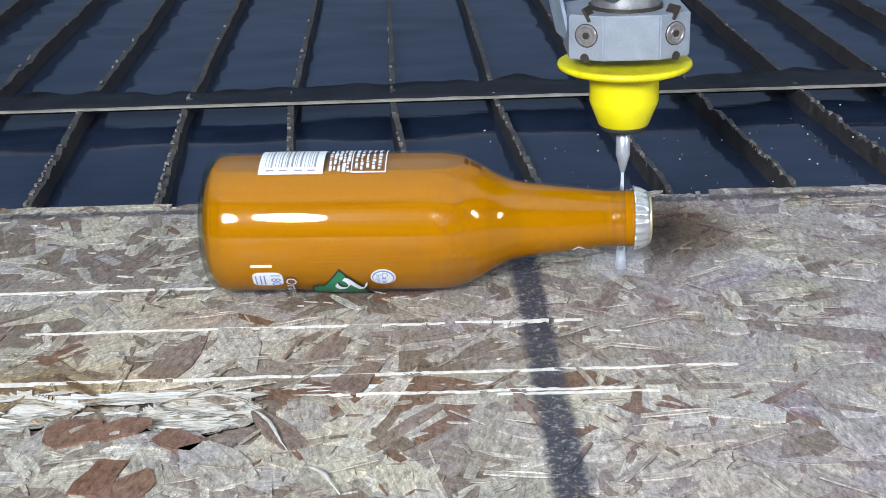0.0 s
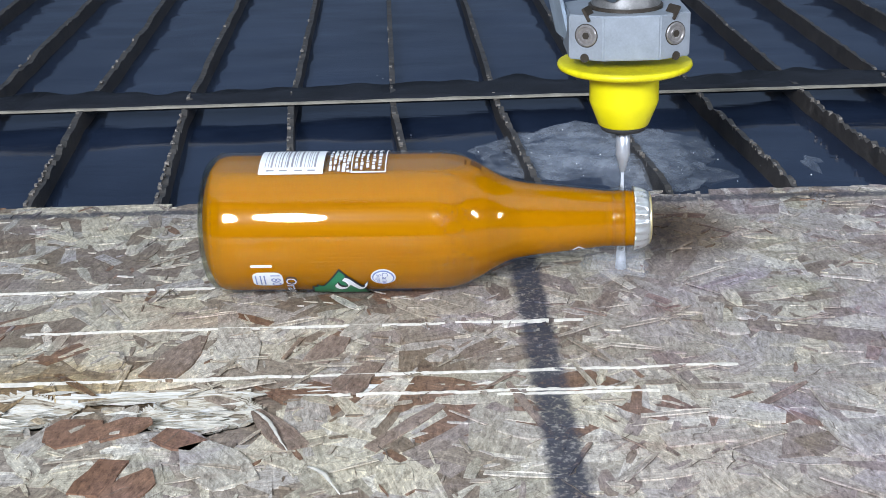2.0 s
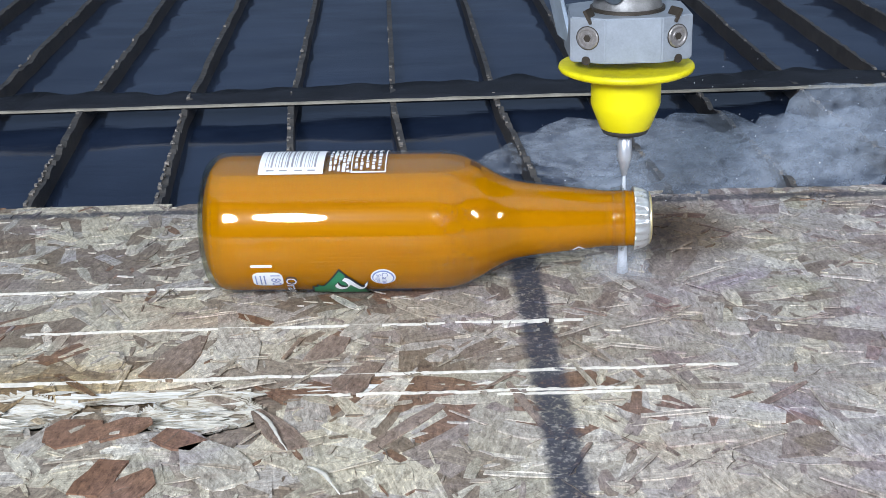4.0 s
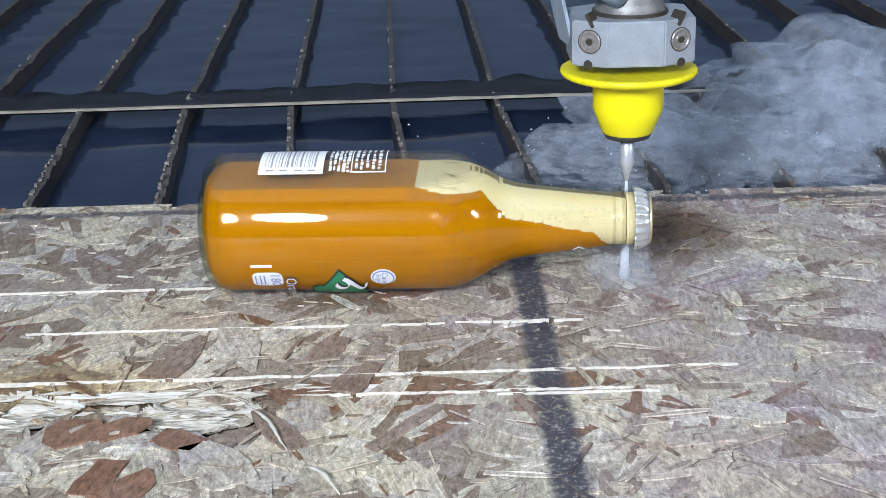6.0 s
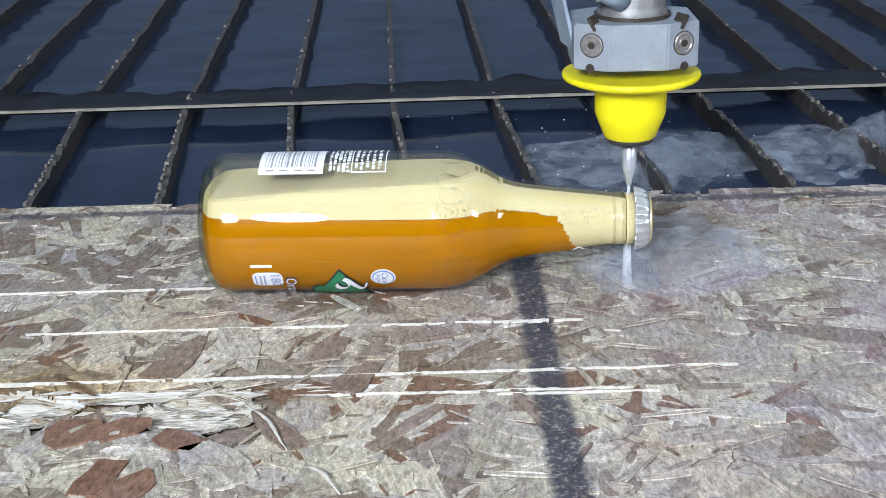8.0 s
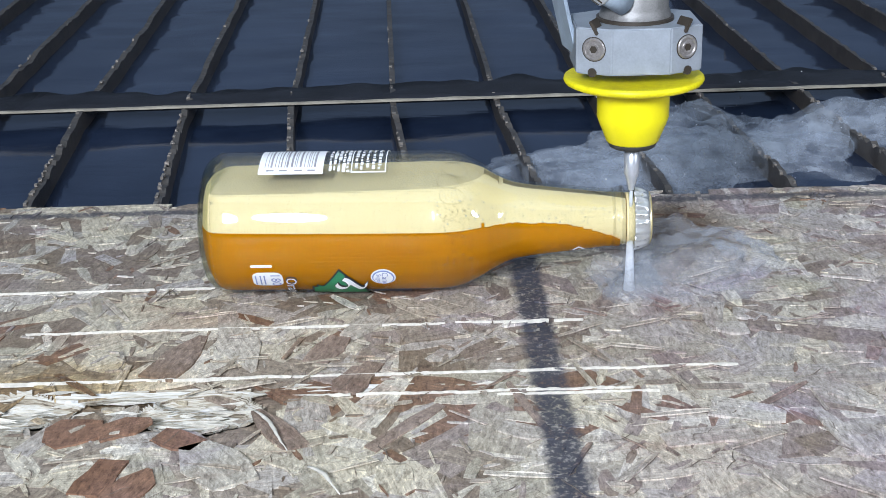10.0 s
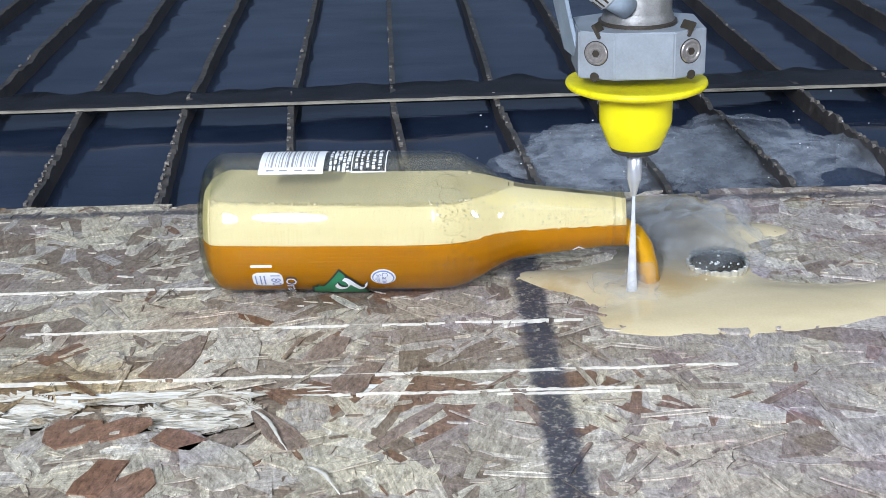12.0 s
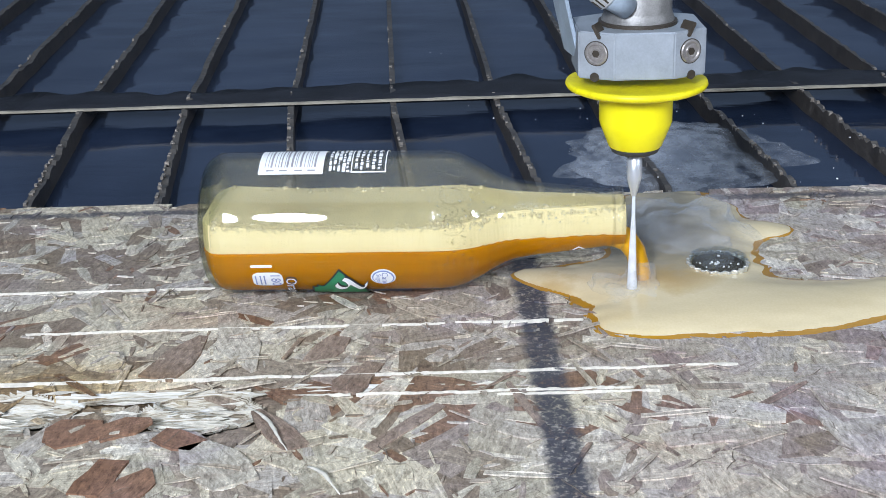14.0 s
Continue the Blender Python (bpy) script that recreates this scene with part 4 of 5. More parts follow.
# ---- soda and foam inside, in level slices that sink and slide as the bottle empties ----
def slice_mesh(name, s0, s1, z0, z1, shrink, material, cuts=1, n=28, conic=False):
    """A level slice of the bottle's inside from s0 to s1; its origin lies at s0, at the height of its top.
    conic: z0 and z1 are shares of the radius, and the slice follows the taper."""
    verts, normals, faces, kinds, rows = [], [], [], [], []
    for q in range(cuts + 1):
        z = z0 + (z1 - z0) * q / cuts
        fine = 240 if n > 4 else 12
        ok = [s0 + (s1 - s0) * i / fine for i in range(fine + 1)]
        ok = ok if conic else [s for s in ok if inner(s) - shrink > abs(z) + 0.0002]
        if len(ok) < 4:
            return None
        a, b = ok[0], ok[-1]
        pair = ([], [])
        for i in range(n + 1):
            s = a + (b - a) * (0.5 - 0.5 * math.cos(math.pi * i / n))
            r = inner(s) - shrink
            h = z * r if conic else z
            w = math.sqrt(max(1e-8, r * r - h * h))
            lean = (inner(s - 0.0006) - inner(s + 0.0006)) / 0.0012
            for side, y in zip(pair, (-w, w)):
                side.append(len(verts))
                verts.append((s - s0, y, h if conic else z - z1))
                normals.append(Vector((lean, y / r, h / r)).normalized())
        rows.append(pair)

    def add(idx, out):
        p = [Vector(verts[i]) for i in idx]
        if (p[2] - p[0]).cross(p[3] - p[1]).dot(Vector(out)) < 0:
            idx = idx[::-1]
        faces.append(tuple(idx))
        kinds.append(out)

    for (r0, l0), (r1, l1) in zip(rows, rows[1:]):
        for i in range(n):
            for u, v in ((r0, r1), (l0, l1)):
                add([u[i], u[i + 1], v[i + 1], v[i]], normals[u[i]])
        add([r0[0], r1[0], l1[0], l0[0]], (-1, 0, 0))
        add([r0[n], r1[n], l1[n], l0[n]], (1, 0, 0))
    for (r, lf), out in ((rows[0], (0, 0, -1)), (rows[-1], (0, 0, 1))):
        for i in range(n):
            add([r[i], lf[i], lf[i + 1], r[i + 1]], out)
    me = bpy.data.meshes.new(name)
    me.from_pydata(verts, [], faces)
    me.materials.append(material)
    flat = {(-1, 0, 0), (1, 0, 0), (0, 0, -1), (0, 0, 1)}
    loops = []
    for p, out in zip(me.polygons, kinds):
        p.use_smooth = True
        for v in p.vertices:
            loops.append(tuple(out) if tuple(out) in flat else tuple(normals[v]))
    me.normals_split_custom_set(loops)
    return me


SODA_LOW = -0.0080
SODA_KNOTS = (0.0060, 0.0500, 0.0750, 0.1000, 0.1340)
FOAM_KNOTS = (0.0060, 0.0500, 0.1050, 0.1420, 0.2003)
NECK_FROM, NECK_MID, NECK_TO, LIP_TO = 0.1340, 0.1700, 0.2004, 0.2046
SODA_SLICES, NECK_CELLS, FOAM_SLICES = [], [], []


def contents():
    soda = root("orange_soda", BOTTLE, "cloudy orange soda inside the glass bottle", "soda")
    foam = root("soda_foam", BOTTLE, "cream soda foam floating inside the bottle", "foam")

    def put(name, me, thing, x, z):
        ob = new(name, me)
        ob.parent = thing
        ob.matrix_basis = pose(x, 0, z)
        return ob

    me = slice_mesh("settled_soda", SODA_KNOTS[0], NECK_FROM, -0.0318, SODA_LOW, 0.0, M_SODA, 16)
    put("settled_soda", me, soda, SODA_KNOTS[0], SODA_LOW)
    for knots, low, count, shrink, kind, thing, m, kept in ((SODA_KNOTS, SODA_LOW, 34, 0.0, "soda", soda, M_SODA, SODA_SLICES), (FOAM_KNOTS, -0.0128, 38, 0.0008, "foam", foam, M_FOAM, FOAM_SLICES)):
        for i, (s0, s1) in enumerate(zip(knots, knots[1:])):
            top = max(inner(s0 + (s1 - s0) * k / 8) for k in range(9)) - shrink - 0.0004
            for k in range(count):
                z0, z1 = low + (top - low) * k / count, low + (top - low) * (k + 1) / count
                me = slice_mesh(kind + "_layer", s0, s1, z0, z1, shrink, m)
                if me:
                    kept.append((put(kind + "_layer", me, thing, s0, z1), z1, i, k))
    me = slice_mesh("settled_neck_soda", NECK_FROM, NECK_MID, -0.999, -0.46, 0.0, M_SODA, 18, 28, True)
    put("settled_neck_soda", me, soda, NECK_FROM, 0.0)
    cuts = [NECK_FROM + (NECK_MID - NECK_FROM) * k / 27 for k in range(27)] + [NECK_MID + (NECK_TO - NECK_MID) * k / 23 for k in range(23)] + [NECK_TO, 0.2025, LIP_TO]
    for s0, s1 in zip(cuts, cuts[1:]):
        r = (inner(s0) + inner(s1)) / 2
        low, high = -0.46 if s0 < NECK_MID - 0.0001 else -0.999, 0.999
        count = round((high - low) * r / 0.0008)
        for k in range(count):
            z0, z1 = low + (high - low) * k / count, low + (high - low) * (k + 1) / count
            me = slice_mesh("neck_soda", s0, s1, z0, z1, 0.0, M_SODA, 1, 2, True)
            NECK_CELLS.append((put("neck_soda", me, soda, s0, 0.0), (s0 + s1) / 2, (z0 + z1) / 2 * r, s0, z1 * r))
    plug = part("lip_foam", lathe([(0.0, 0.0110), (0.0002, 0.0122), (0.0040, 0.0122), (0.0043, 0.0110)], "x", 48), M_FOAM, foam, smooth=True, at=pose(NECK_TO + 0.0003, 0, 0))
    LIP_FOAM.append(plug)


LIP_FOAM = []
BUBBLES = []  # object, home height, stretch of the foam


def foam_bubbles():
    """Clear bubbles that collect where the foam meets the glass."""
    foam = bpy.data.objects["soda_foam"]
    for i, (s0, s1) in enumerate(zip(FOAM_KNOTS, FOAM_KNOTS[1:])):
        for seed, z in ((1, 0.0195), (2, 0.0120), (3, 0.0080)):
            rnd = random.Random(seed * 10 + i)
            bm = bmesh.new()
            for k in range(int(2300 * (s1 - s0))):
                s = max(0.0125, rnd.uniform(s0, s1))
                r = min(0.0015, 0.00036 * math.exp(abs(rnd.gauss(0, 0.55))))
                ri = inner(s) - 0.0005
                if ri < z + 0.0015:
                    continue
                dz = -abs(rnd.gauss(0, 0.0009))
                w = math.sqrt(ri * ri - (z + dz) ** 2) - r * 0.75
                y = rnd.choice((-1, -1, 1)) * w
                bmesh.ops.create_icosphere(bm, subdivisions=2, radius=r, matrix=Matrix.Translation((s - s0, y, dz)))
            if not bm.verts:
                bm.free()
                continue
            ob = part("bubble", bm, M_BUBBLE, foam, "clear soda bubbles along the glass", smooth=True, at=pose(s0, 0, z))
            tagged(ob, kind="stuff")
            BUBBLES.append((ob, z, i))


def clinging_bubbles():
    """Small drops and bubbles left on the inside of the glass."""
    foam = bpy.data.objects["soda_foam"]
    rnd = random.Random(8)
    bm = bmesh.new()
    for i in range(620):
        s, a = rnd.uniform(0.013, 0.198), rnd.choice((rnd.uniform(8, 48), rnd.uniform(8, 40), rnd.uniform(128, 172)))
        r = rnd.choice((0.00016, 0.0002, 0.00026, 0.00034, 0.0005 if s > 0.11 else 0.0003))
        q = inner(s) - r - 0.0002
        bmesh.ops.create_icosphere(bm, subdivisions=1, radius=r, matrix=Matrix.Translation((s, -q * math.cos(radians(a)), q * math.sin(radians(a)))))
    # soda film whose haze also stands for the empty glass's grey refraction
    film, prev = bmesh.new(), None
    for i in range(95):
        s = 0.0120 + 0.002 * i
        ring = [film.verts.new((s, -(inner(s) - 0.0012) * math.cos(radians(a)), (inner(s) - 0.0012) * math.sin(radians(a)))) for a in range(0, 181, 6)]
        if prev:
            for k in range(30):
                film.faces.new((prev[k], prev[k + 1], ring[k + 1], ring[k]))
        prev = ring
    part("haze_film", film, M_FILM, foam, "thin soda film that also greys the emptied glass", smooth=True)
    tagged(part("clinging_bubble", bm, M_DROP, foam, "tiny bubbles clinging to the glass", smooth=True), kind="stuff")


# heights in millimetres over the bottle's axis, at each knot along the bottle
SODA_LEVELS = ((0.0, 29.2, 29.2, 29.2, 29.2, 29.2), (5.3, 28.0, 28.0, 28.1, 28.2, 28.2), (5.5, 27.2, 27.2, 27.2, 27.2, 27.2), (5.8, 25.4, 25.5, 25.5, 25.6, 25.7),
               (6.0, 23.6, 23.7, 23.7, 23.8, 20.0), (6.2, 22.6, 22.8, 21.3, 17.8, 18.7), (6.5, 20.7, 20.4, 17.0, 16.5, 17.6), (7.0, 18.5, 15.3, 14.8, 14.6, 15.0),
               (7.5, 16.8, 13.2, 12.5, 12.5, 12.7), (8.2, 11.0, 10.7, 10.6, 10.6, 10.5))
SODA_LATER = ((10.3, 5.5, 4.6, 4.4, 4.3, 4.4), (11.5, 2.5, 1.2, 1.0, 1.0, 1.7), (12.5, -1.7, -1.9, -2.0, -2.0, -1.4), (14.0, -4.0, -3.7, -3.6, -3.5, -3.6))
FOAM_LEVELS = ((0.0, 26.0, 26.0, 26.0, 40.0, 40.0), (5.3, 26.0, 26.0, 26.0, 40.0, 40.0), (5.8, 24.0, 24.0, 24.0, 27.0, 40.0), (6.0, 22.3, 22.3, 23.3, 27.0, 40.0),
               (6.2, 21.0, 19.0, 25.0, 27.0, 40.0), (6.5, 19.6, 20.4, 24.5, 27.0, 40.0), (7.0, 15.5, 18.8, 24.5, 27.0, 40.0), (7.5, 14.5, 21.5, 24.8, 27.0, 40.0),
               (8.2, 20.5, 22.3, 24.0, 26.0, 40.0))
FOAM_LATER = ((10.3, 21.2, 21.4, 22.3, 24.0, 40.0), (11.5, 20.6, 20.4, 20.2, 22.0, 40.0), (12.5, 17.5, 13.5, 12.0, 13.2, 13.2), (13.5, 10.5, 8.0, 8.2, 10.7, 10.2), (14.0, 9.0, 6.8, 7.0, 9.5, 9.5))
# where the soda in the neck ends: height in millimetres, then the place along the bottle
NECK_ENDS = ((0.0, ((-30, 0.21), (30, 0.21))), (4.4, ((-30, 0.21), (30, 0.21))), (4.9, ((-30, 0.194), (30, 0.190))),
             (5.3, ((-12, 0.175), (4, 0.176), (14, 0.169), (17, 0.158), (20, 0.150))), (5.5, ((-12, 0.178), (4, 0.172), (14, 0.160), (17, 0.150), (20, 0.146))),
             (5.8, ((-12, 0.178), (-1, 0.173), (4.5, 0.172), (9.6, 0.162), (13.3, 0.146), (20, 0.139), (24.4, 0.136))),
             (6.0, ((-11, 0.192), (-2.5, 0.185), (0.5, 0.172), (3.5, 0.160), (6.5, 0.146), (14, 0.139), (20, 0.134), (22, 0.130))),
             (6.2, ((-11, 0.192), (2.4, 0.188), (5, 0.185), (5.7, 0.172), (7.3, 0.157), (11.5, 0.146), (18.7, 0.134), (19.5, 0.130))),
             (6.5, ((-10.4, 0.187), (1.3, 0.183), (6.1, 0.177), (9.4, 0.159), (12.4, 0.146), (17.5, 0.135), (18.5, 0.130))))
NECK_LATER = ((7.0, ((-12, 0.186), (-8, 0.184), (-2, 0.176), (2, 0.171), (6, 0.166), (9, 0.156), (12, 0.146), (15, 0.136), (16, 0.130))),
              (7.5, ((-12, 0.183), (-7.3, 0.177), (1.8, 0.173), (5.9, 0.167), (8.4, 0.151), (12.6, 0.139), (13.2, 0.130))),
              (8.2, ((-12, 0.177), (-9.5, 0.175), (-0.8, 0.172), (5.9, 0.168), (7.3, 0.162), (10.5, 0.142), (11.2, 0.130))),
              (10.3, ((-6, 0.2006), (-3.5, 0.194), (-1.2, 0.188), (2.6, 0.172), (4.3, 0.146), (4.7, 0.130))),
              (10.9, ((-13, 0.21), (1.6, 0.21), (2.4, 0.172), (3.0, 0.130))))
NECK_POUR = ((10.9, 1.8), (11.5, 2.0), (12.5, -1.0), (13.5, -3.0), (14.0, -3.8))


def column(table, k):
    return [(row[0], row[1 + k] / 1000) for row in table]


def move_contents():
    """Sink, tilt and slide the slices to the levels above."""
    def sink(kept, tables, knots):
        rows = tables[0] + tables[1]
        cols = [column(rows, k) for k in range(5)]
        times = sorted({r[0] for r in rows} | {0.5 * k for k in range(10, 29)})
        for ob, top, i, k in kept:
            s0, s1 = knots[i], knots[i + 1]
            keys = []
            for t in times:
                a, b = (min(top, lerp(cols[j], t) - 0.000015 * (40 - k)) for j in (i, i + 1))
                keys.append((t, pose(s0, 0, a, 0, math.degrees(math.atan((a - b) / (s1 - s0))), 0)))
            walk(ob, keys)

    sink(SODA_SLICES, (SODA_LEVELS, SODA_LATER), SODA_KNOTS)
    sink(FOAM_SLICES, (FOAM_LEVELS, FOAM_LATER), FOAM_KNOTS)
    cols = [column(FOAM_LEVELS + FOAM_LATER, k) for k in range(5)]
    deep = ((0.0, 0.0075), (9.2, 0.0075), (10.3, 0.0))
    for ob, z, i in BUBBLES:
        s0, s1 = FOAM_KNOTS[i], FOAM_KNOTS[i + 1]
        keys = []
        for t in [0.0, 5.0, 6.0, 7.0, 8.0, 9.2] + [10.3 + 0.37 * k for k in range(11)]:
            near = 0.0075 * max(0.0, min(1.0, (lerp(cols[i], t) - z - 0.0025) / 0.003))
            a, b = (min(z, lerp(cols[j], t)) - max(near, lerp(deep, t)) for j in (i, i + 1))
            keys.append((t, pose(s0, 0, a, 0, math.degrees(math.atan((a - b) / (s1 - s0))), 0)))
        walk(ob, keys)
    for ob in LIP_FOAM:
        walk(ob, [(t, pose(NECK_TO + x, 0, z)) for t, x, z in ((0.0, 0.0003, 0.0), (10.72, 0.0003, 0.0), (10.82, -0.0800, -0.0180), (14.0, -0.0800, -0.0180))])
    ends = [(t, [(z / 1000, s) for z, s in knots]) for t, knots in NECK_ENDS + NECK_LATER]

    def filled(s, z, t):
        if t > 10.8:
            return s < NECK_TO and z < lerp(NECK_POUR, t) / 1000
        if s > 0.2:
            s = 0.1995
        fluff = 0.0014 * noise.noise(Vector((s * 420, z * 420, t * 1.5))) + 0.0009 * noise.noise(Vector((s * 1500, z * 1500, t)))
        return s + fluff < lerp([(u, lerp(knots, z)) for u, knots in ends], t)

    times = [4.4 + 0.1 * k for k in range(97)]
    for ob, s, z, s0, top in NECK_CELLS:
        home, gone = pose(s0, 0, 0), pose(s0 - 0.075, 0, min(0.0, -0.0070 - top))
        state, keys = filled(s, z, 4.3), [(0.0, home)]
        for t in times:
            now = filled(s, z, t)
            if now != state:
                keys += [(t - 0.07, home if state else gone), (t, home if now else gone)]
                state = now
        if len(keys) > 1:
            walk(ob, keys + ([(14.0, keys[-1][1])] if keys[-1][0] < 13.95 else []))


# ---- crown cap with the cut-off lip ----
CAP_HOME = BOTTLE @ pose(0.2010, 0, 0)


def crown_cap():
    c = root("bottle_cap", CAP_HOME, "silver and gold crown cap on a cut glass lip", "cap")
    part("lip", lathe([(0.0006, 0.0129), (0.0006, 0.0136), (0.0030, 0.0136), (0.0036, 0.0130), (0.0098, 0.0128), (0.0098, 0.0124), (0.0006, 0.0128)], "x", 48), M_GLASS, c, "cut glass ring", smooth=True)
    bm = bmesh.new()
    n, rings = 126, []
    for s, r, k in ((0.0036, 0.01445, 0.0009), (0.0042, 0.01415, 0.0009), (0.0070, 0.01375, 0.0005), (0.0092, 0.0131, 0.0001), (0.0106, 0.0120, 0), (0.0112, 0.0105, 0), (0.0114, 0.004, 0)):
        rings.append([bm.verts.new((s, (r + k * math.cos(21 * 2 * math.pi * i / n)) * math.cos(2 * math.pi * i / n), (r + k * math.cos(21 * 2 * math.pi * i / n)) * math.sin(2 * math.pi * i / n))) for i in range(n)])
    inside = [[bm.verts.new((v.co.x - 0.0004, v.co.y * 0.975, v.co.z * 0.975)) for v in rg] for rg in rings]
    for p, q in zip(rings, rings[1:]):
        for i in range(n):
            bm.faces.new((p[i], p[(i + 1) % n], q[(i + 1) % n], q[i]))
    for p, q in zip(inside, inside[1:]):
        for i in range(n):
            bm.faces.new((p[i], q[i], q[(i + 1) % n], p[(i + 1) % n]))
    for i in range(n):
        bm.faces.new((rings[0][i], inside[0][i], inside[0][(i + 1) % n], rings[0][(i + 1) % n]))
    bm.faces.new(rings[-1])
    bm.faces.new(inside[-1][::-1])
    part("crown", bm, M_CROWN, c, "crimped silver tin crown", smooth=True)
    part("top_disc", lathe([(0.01085, 0.0122), (0.0113, 0.0114), (0.0117, 0.0100), (0.0118, 0.002)], "x", 48), M_GOLD, c, "gold lacquered cap top", smooth=True)
    part("liner", lathe([(0.0040, 0.0122), (0.0046, 0.0122), (0.0095, 0.0110)], "x", 32), M_SOCKET, c, "dark wet liner")
    rnd = random.Random(6)
    bm = bmesh.new()
    for i in range(16):
        a, r = rnd.uniform(0, 6.28), rnd.uniform(0, 0.0105)
        bmesh.ops.create_icosphere(bm, subdivisions=1, radius=rnd.uniform(0.0003, 0.0008), matrix=Matrix.Translation((0.0039, r * math.cos(a), r * math.sin(a))))
    tagged(part("foam_fleck", bm, M_WHITE, c, "white foam flecks", smooth=True), kind="stuff")
    return c


# ---- the cutting head ----
def cutting_head():
    h = root("cutting_head", pose(0, 0, 0), "water-jet cutting head with yellow splash guard", "cutting head")
    noz = part("nozzle_tube", lathe([(0, 0.0009), (0.0003, 0.0012), (0.0075, 0.0030), (0.0085, 0.0034), (0.0225, 0.0034)], "z", 32), M_CHROME, h, "polished steel focusing tube", smooth=True)
    part("collar_ring", lathe([(0.0212, 0.0098), (0.0216, 0.0104), (0.0234, 0.0113), (0.0240, 0.0110)], "z", 48), M_DARK, h, "black rubber ring", smooth=True)
    part("guard_cup", lathe([(0.0236, 0.0112), (0.0241, 0.0118), (0.0335, 0.0155), (0.0355, 0.0161), (0.0490, 0.0162), (0.0500, 0.0166)], "z", 64), M_YELLOW, h, "bright yellow plastic cup", smooth=True)
    part("guard_flange", lathe([(0.0488, 0.0155), (0.0492, 0.0220), (0.0504, 0.0285), (0.0514, 0.0306), (0.0526, 0.0312), (0.0537, 0.0309), (0.0541, 0.0298), (0.0533, 0.0250), (0.0530, 0.0150)], "z", 72), M_YELLOW_WORN, h, "scuffed yellow plastic splash flange", smooth=True)
    # clamp body, an eight-sided block
    bm = bmesh.new()
    w, c, d = 0.0272, 0.0126, 0.0225
    ring = [(-c, -d), (c, -d), (w, -d + 0.0075), (w, d - 0.0075), (c, d), (-c, d), (-w, d - 0.0075), (-w, -d + 0.0075)]
    lo = [bm.verts.new((x, y, 0.0590)) for x, y in ring]
    hi = [bm.verts.new((x, y, 0.0792)) for x, y in ring]
    bm.faces.new(lo[::-1])
    bm.faces.new(hi)
    for k in range(8):
        bm.faces.new((lo[k], lo[(k + 1) % 8], hi[(k + 1) % 8], hi[k]))
    bmesh.ops.bevel(bm, geom=bm.edges[:], offset=0.0006, segments=2, affect="EDGES")
    cl = part("clamp_block", bm, M_STEEL, h, "grey machined steel clamp block")
    for sx in (-1, 1):
        ang = math.degrees(math.atan2(0.0075, w - c)) * sx
        at = pose(sx * 0.0199, -d + 0.0037, 0.0702, 90, 0, ang) 
        sc = part("socket_screw", lathe([(-0.001, 0.0050), (0.0003, 0.0050), (0.0008, 0.0046), (0.0008, 0.0040), (0.0003, 0.0036), (0.0003, 0.0026), (0.0007, 0.0023), (0.0004, 0.0002)], "z", 36), M_SCREW, cl, "steel socket-head screw", smooth=False, at=at)
        part("counterbore", lathe([(-0.001, 0.0054), (0.00015, 0.0054), (0.00015, 0.0040)], "z", 36), M_SOCKET, cl, "dark counterbore", at=at)
        hexa = lathe([(0.0006, 0.0017), (0.0009, 0.0017)], "z", 6)
        part("hex_recess", hexa, M_SOCKET, cl, "dark hexagon recess", at=at)
        part("notch", lathe([(-0.001, 0.0020), (0.0004, 0.0020)], "z", 20), M_SOCKET, cl, "dark round notch", at=pose(sx * 0.0205, -d + 0.0040, 0.0600, 90, 0, ang))
        part("split_gap", box(bmesh.new(), -0.0007, 0.0007, -0.0040, 0.0040, -0.0030, 0.0036, 0.0003), M_SOCKET, cl, "dark open clamp gap", at=pose(sx * 0.0185, -d + 0.0062, 0.0792, 0, 30 * sx, ang))
    # dark ring stands for the shade in the gap under the valve body
    part("gap_ring", lathe([(0.0788, 0.0170), (0.0806, 0.0170), (0.0808, 0.0150)], "z", 48), M_SOCKET, h, "dark ring in place of a shaded gap")
    part("valve_body", lathe([(0.0750, 0.0150), (0.0812, 0.0158), (0.0836, 0.0150), (0.0850, 0.0146), (0.1500, 0.0148)], "z", 56), M_STEEL_DULL, h, "dull cast steel valve body", smooth=True)
    hose = part("abrasive_hose", tube([(-0.006, -0.012, 0.088), (-0.014, -0.016, 0.094), (-0.022, -0.016, 0.100), (-0.034, -0.010, 0.111), (-0.048, 0.0, 0.130), (-0.06, 0.01, 0.155)], [0.0052, 0.0058, 0.0058, 0.0062, 0.0062, 0.0062], 20), M_HOSE, h, "grey-blue abrasive hose", smooth=True)
    d0, d1 = Vector((-0.0125, -0.0157, 0.0930)), Vector((-0.0195, -0.0160, 0.0985))
    q = (d1 - d0).to_track_quat("Z", "Y").to_matrix().to_4x4()
    band = part("hose_clamp", lathe([(-0.0035, 0.0064), (-0.0030, 0.0070), (0.0030, 0.0070), (0.0035, 0.0064), (0.003, 0.0060), (-0.003, 0.0060)], "z", 40, closed=True), M_CHROME, hose, "slotted steel hose clamp", smooth=False, at=Matrix.Translation((d0 + d1) / 2) @ q)
    for k in range(16):
        a = 2 * math.pi * k / 16
        m = Matrix.Translation((d0 + d1) / 2) @ q @ Matrix.Rotation(a, 4, "Z") @ Matrix.Translation((0.00695, 0, 0))
        part("slot", box(bmesh.new(), -0.0002, 0.0002, -0.0004, 0.0004, -0.0024, 0.0024), M_SOCKET, hose, "dark clamp slot", at=m)
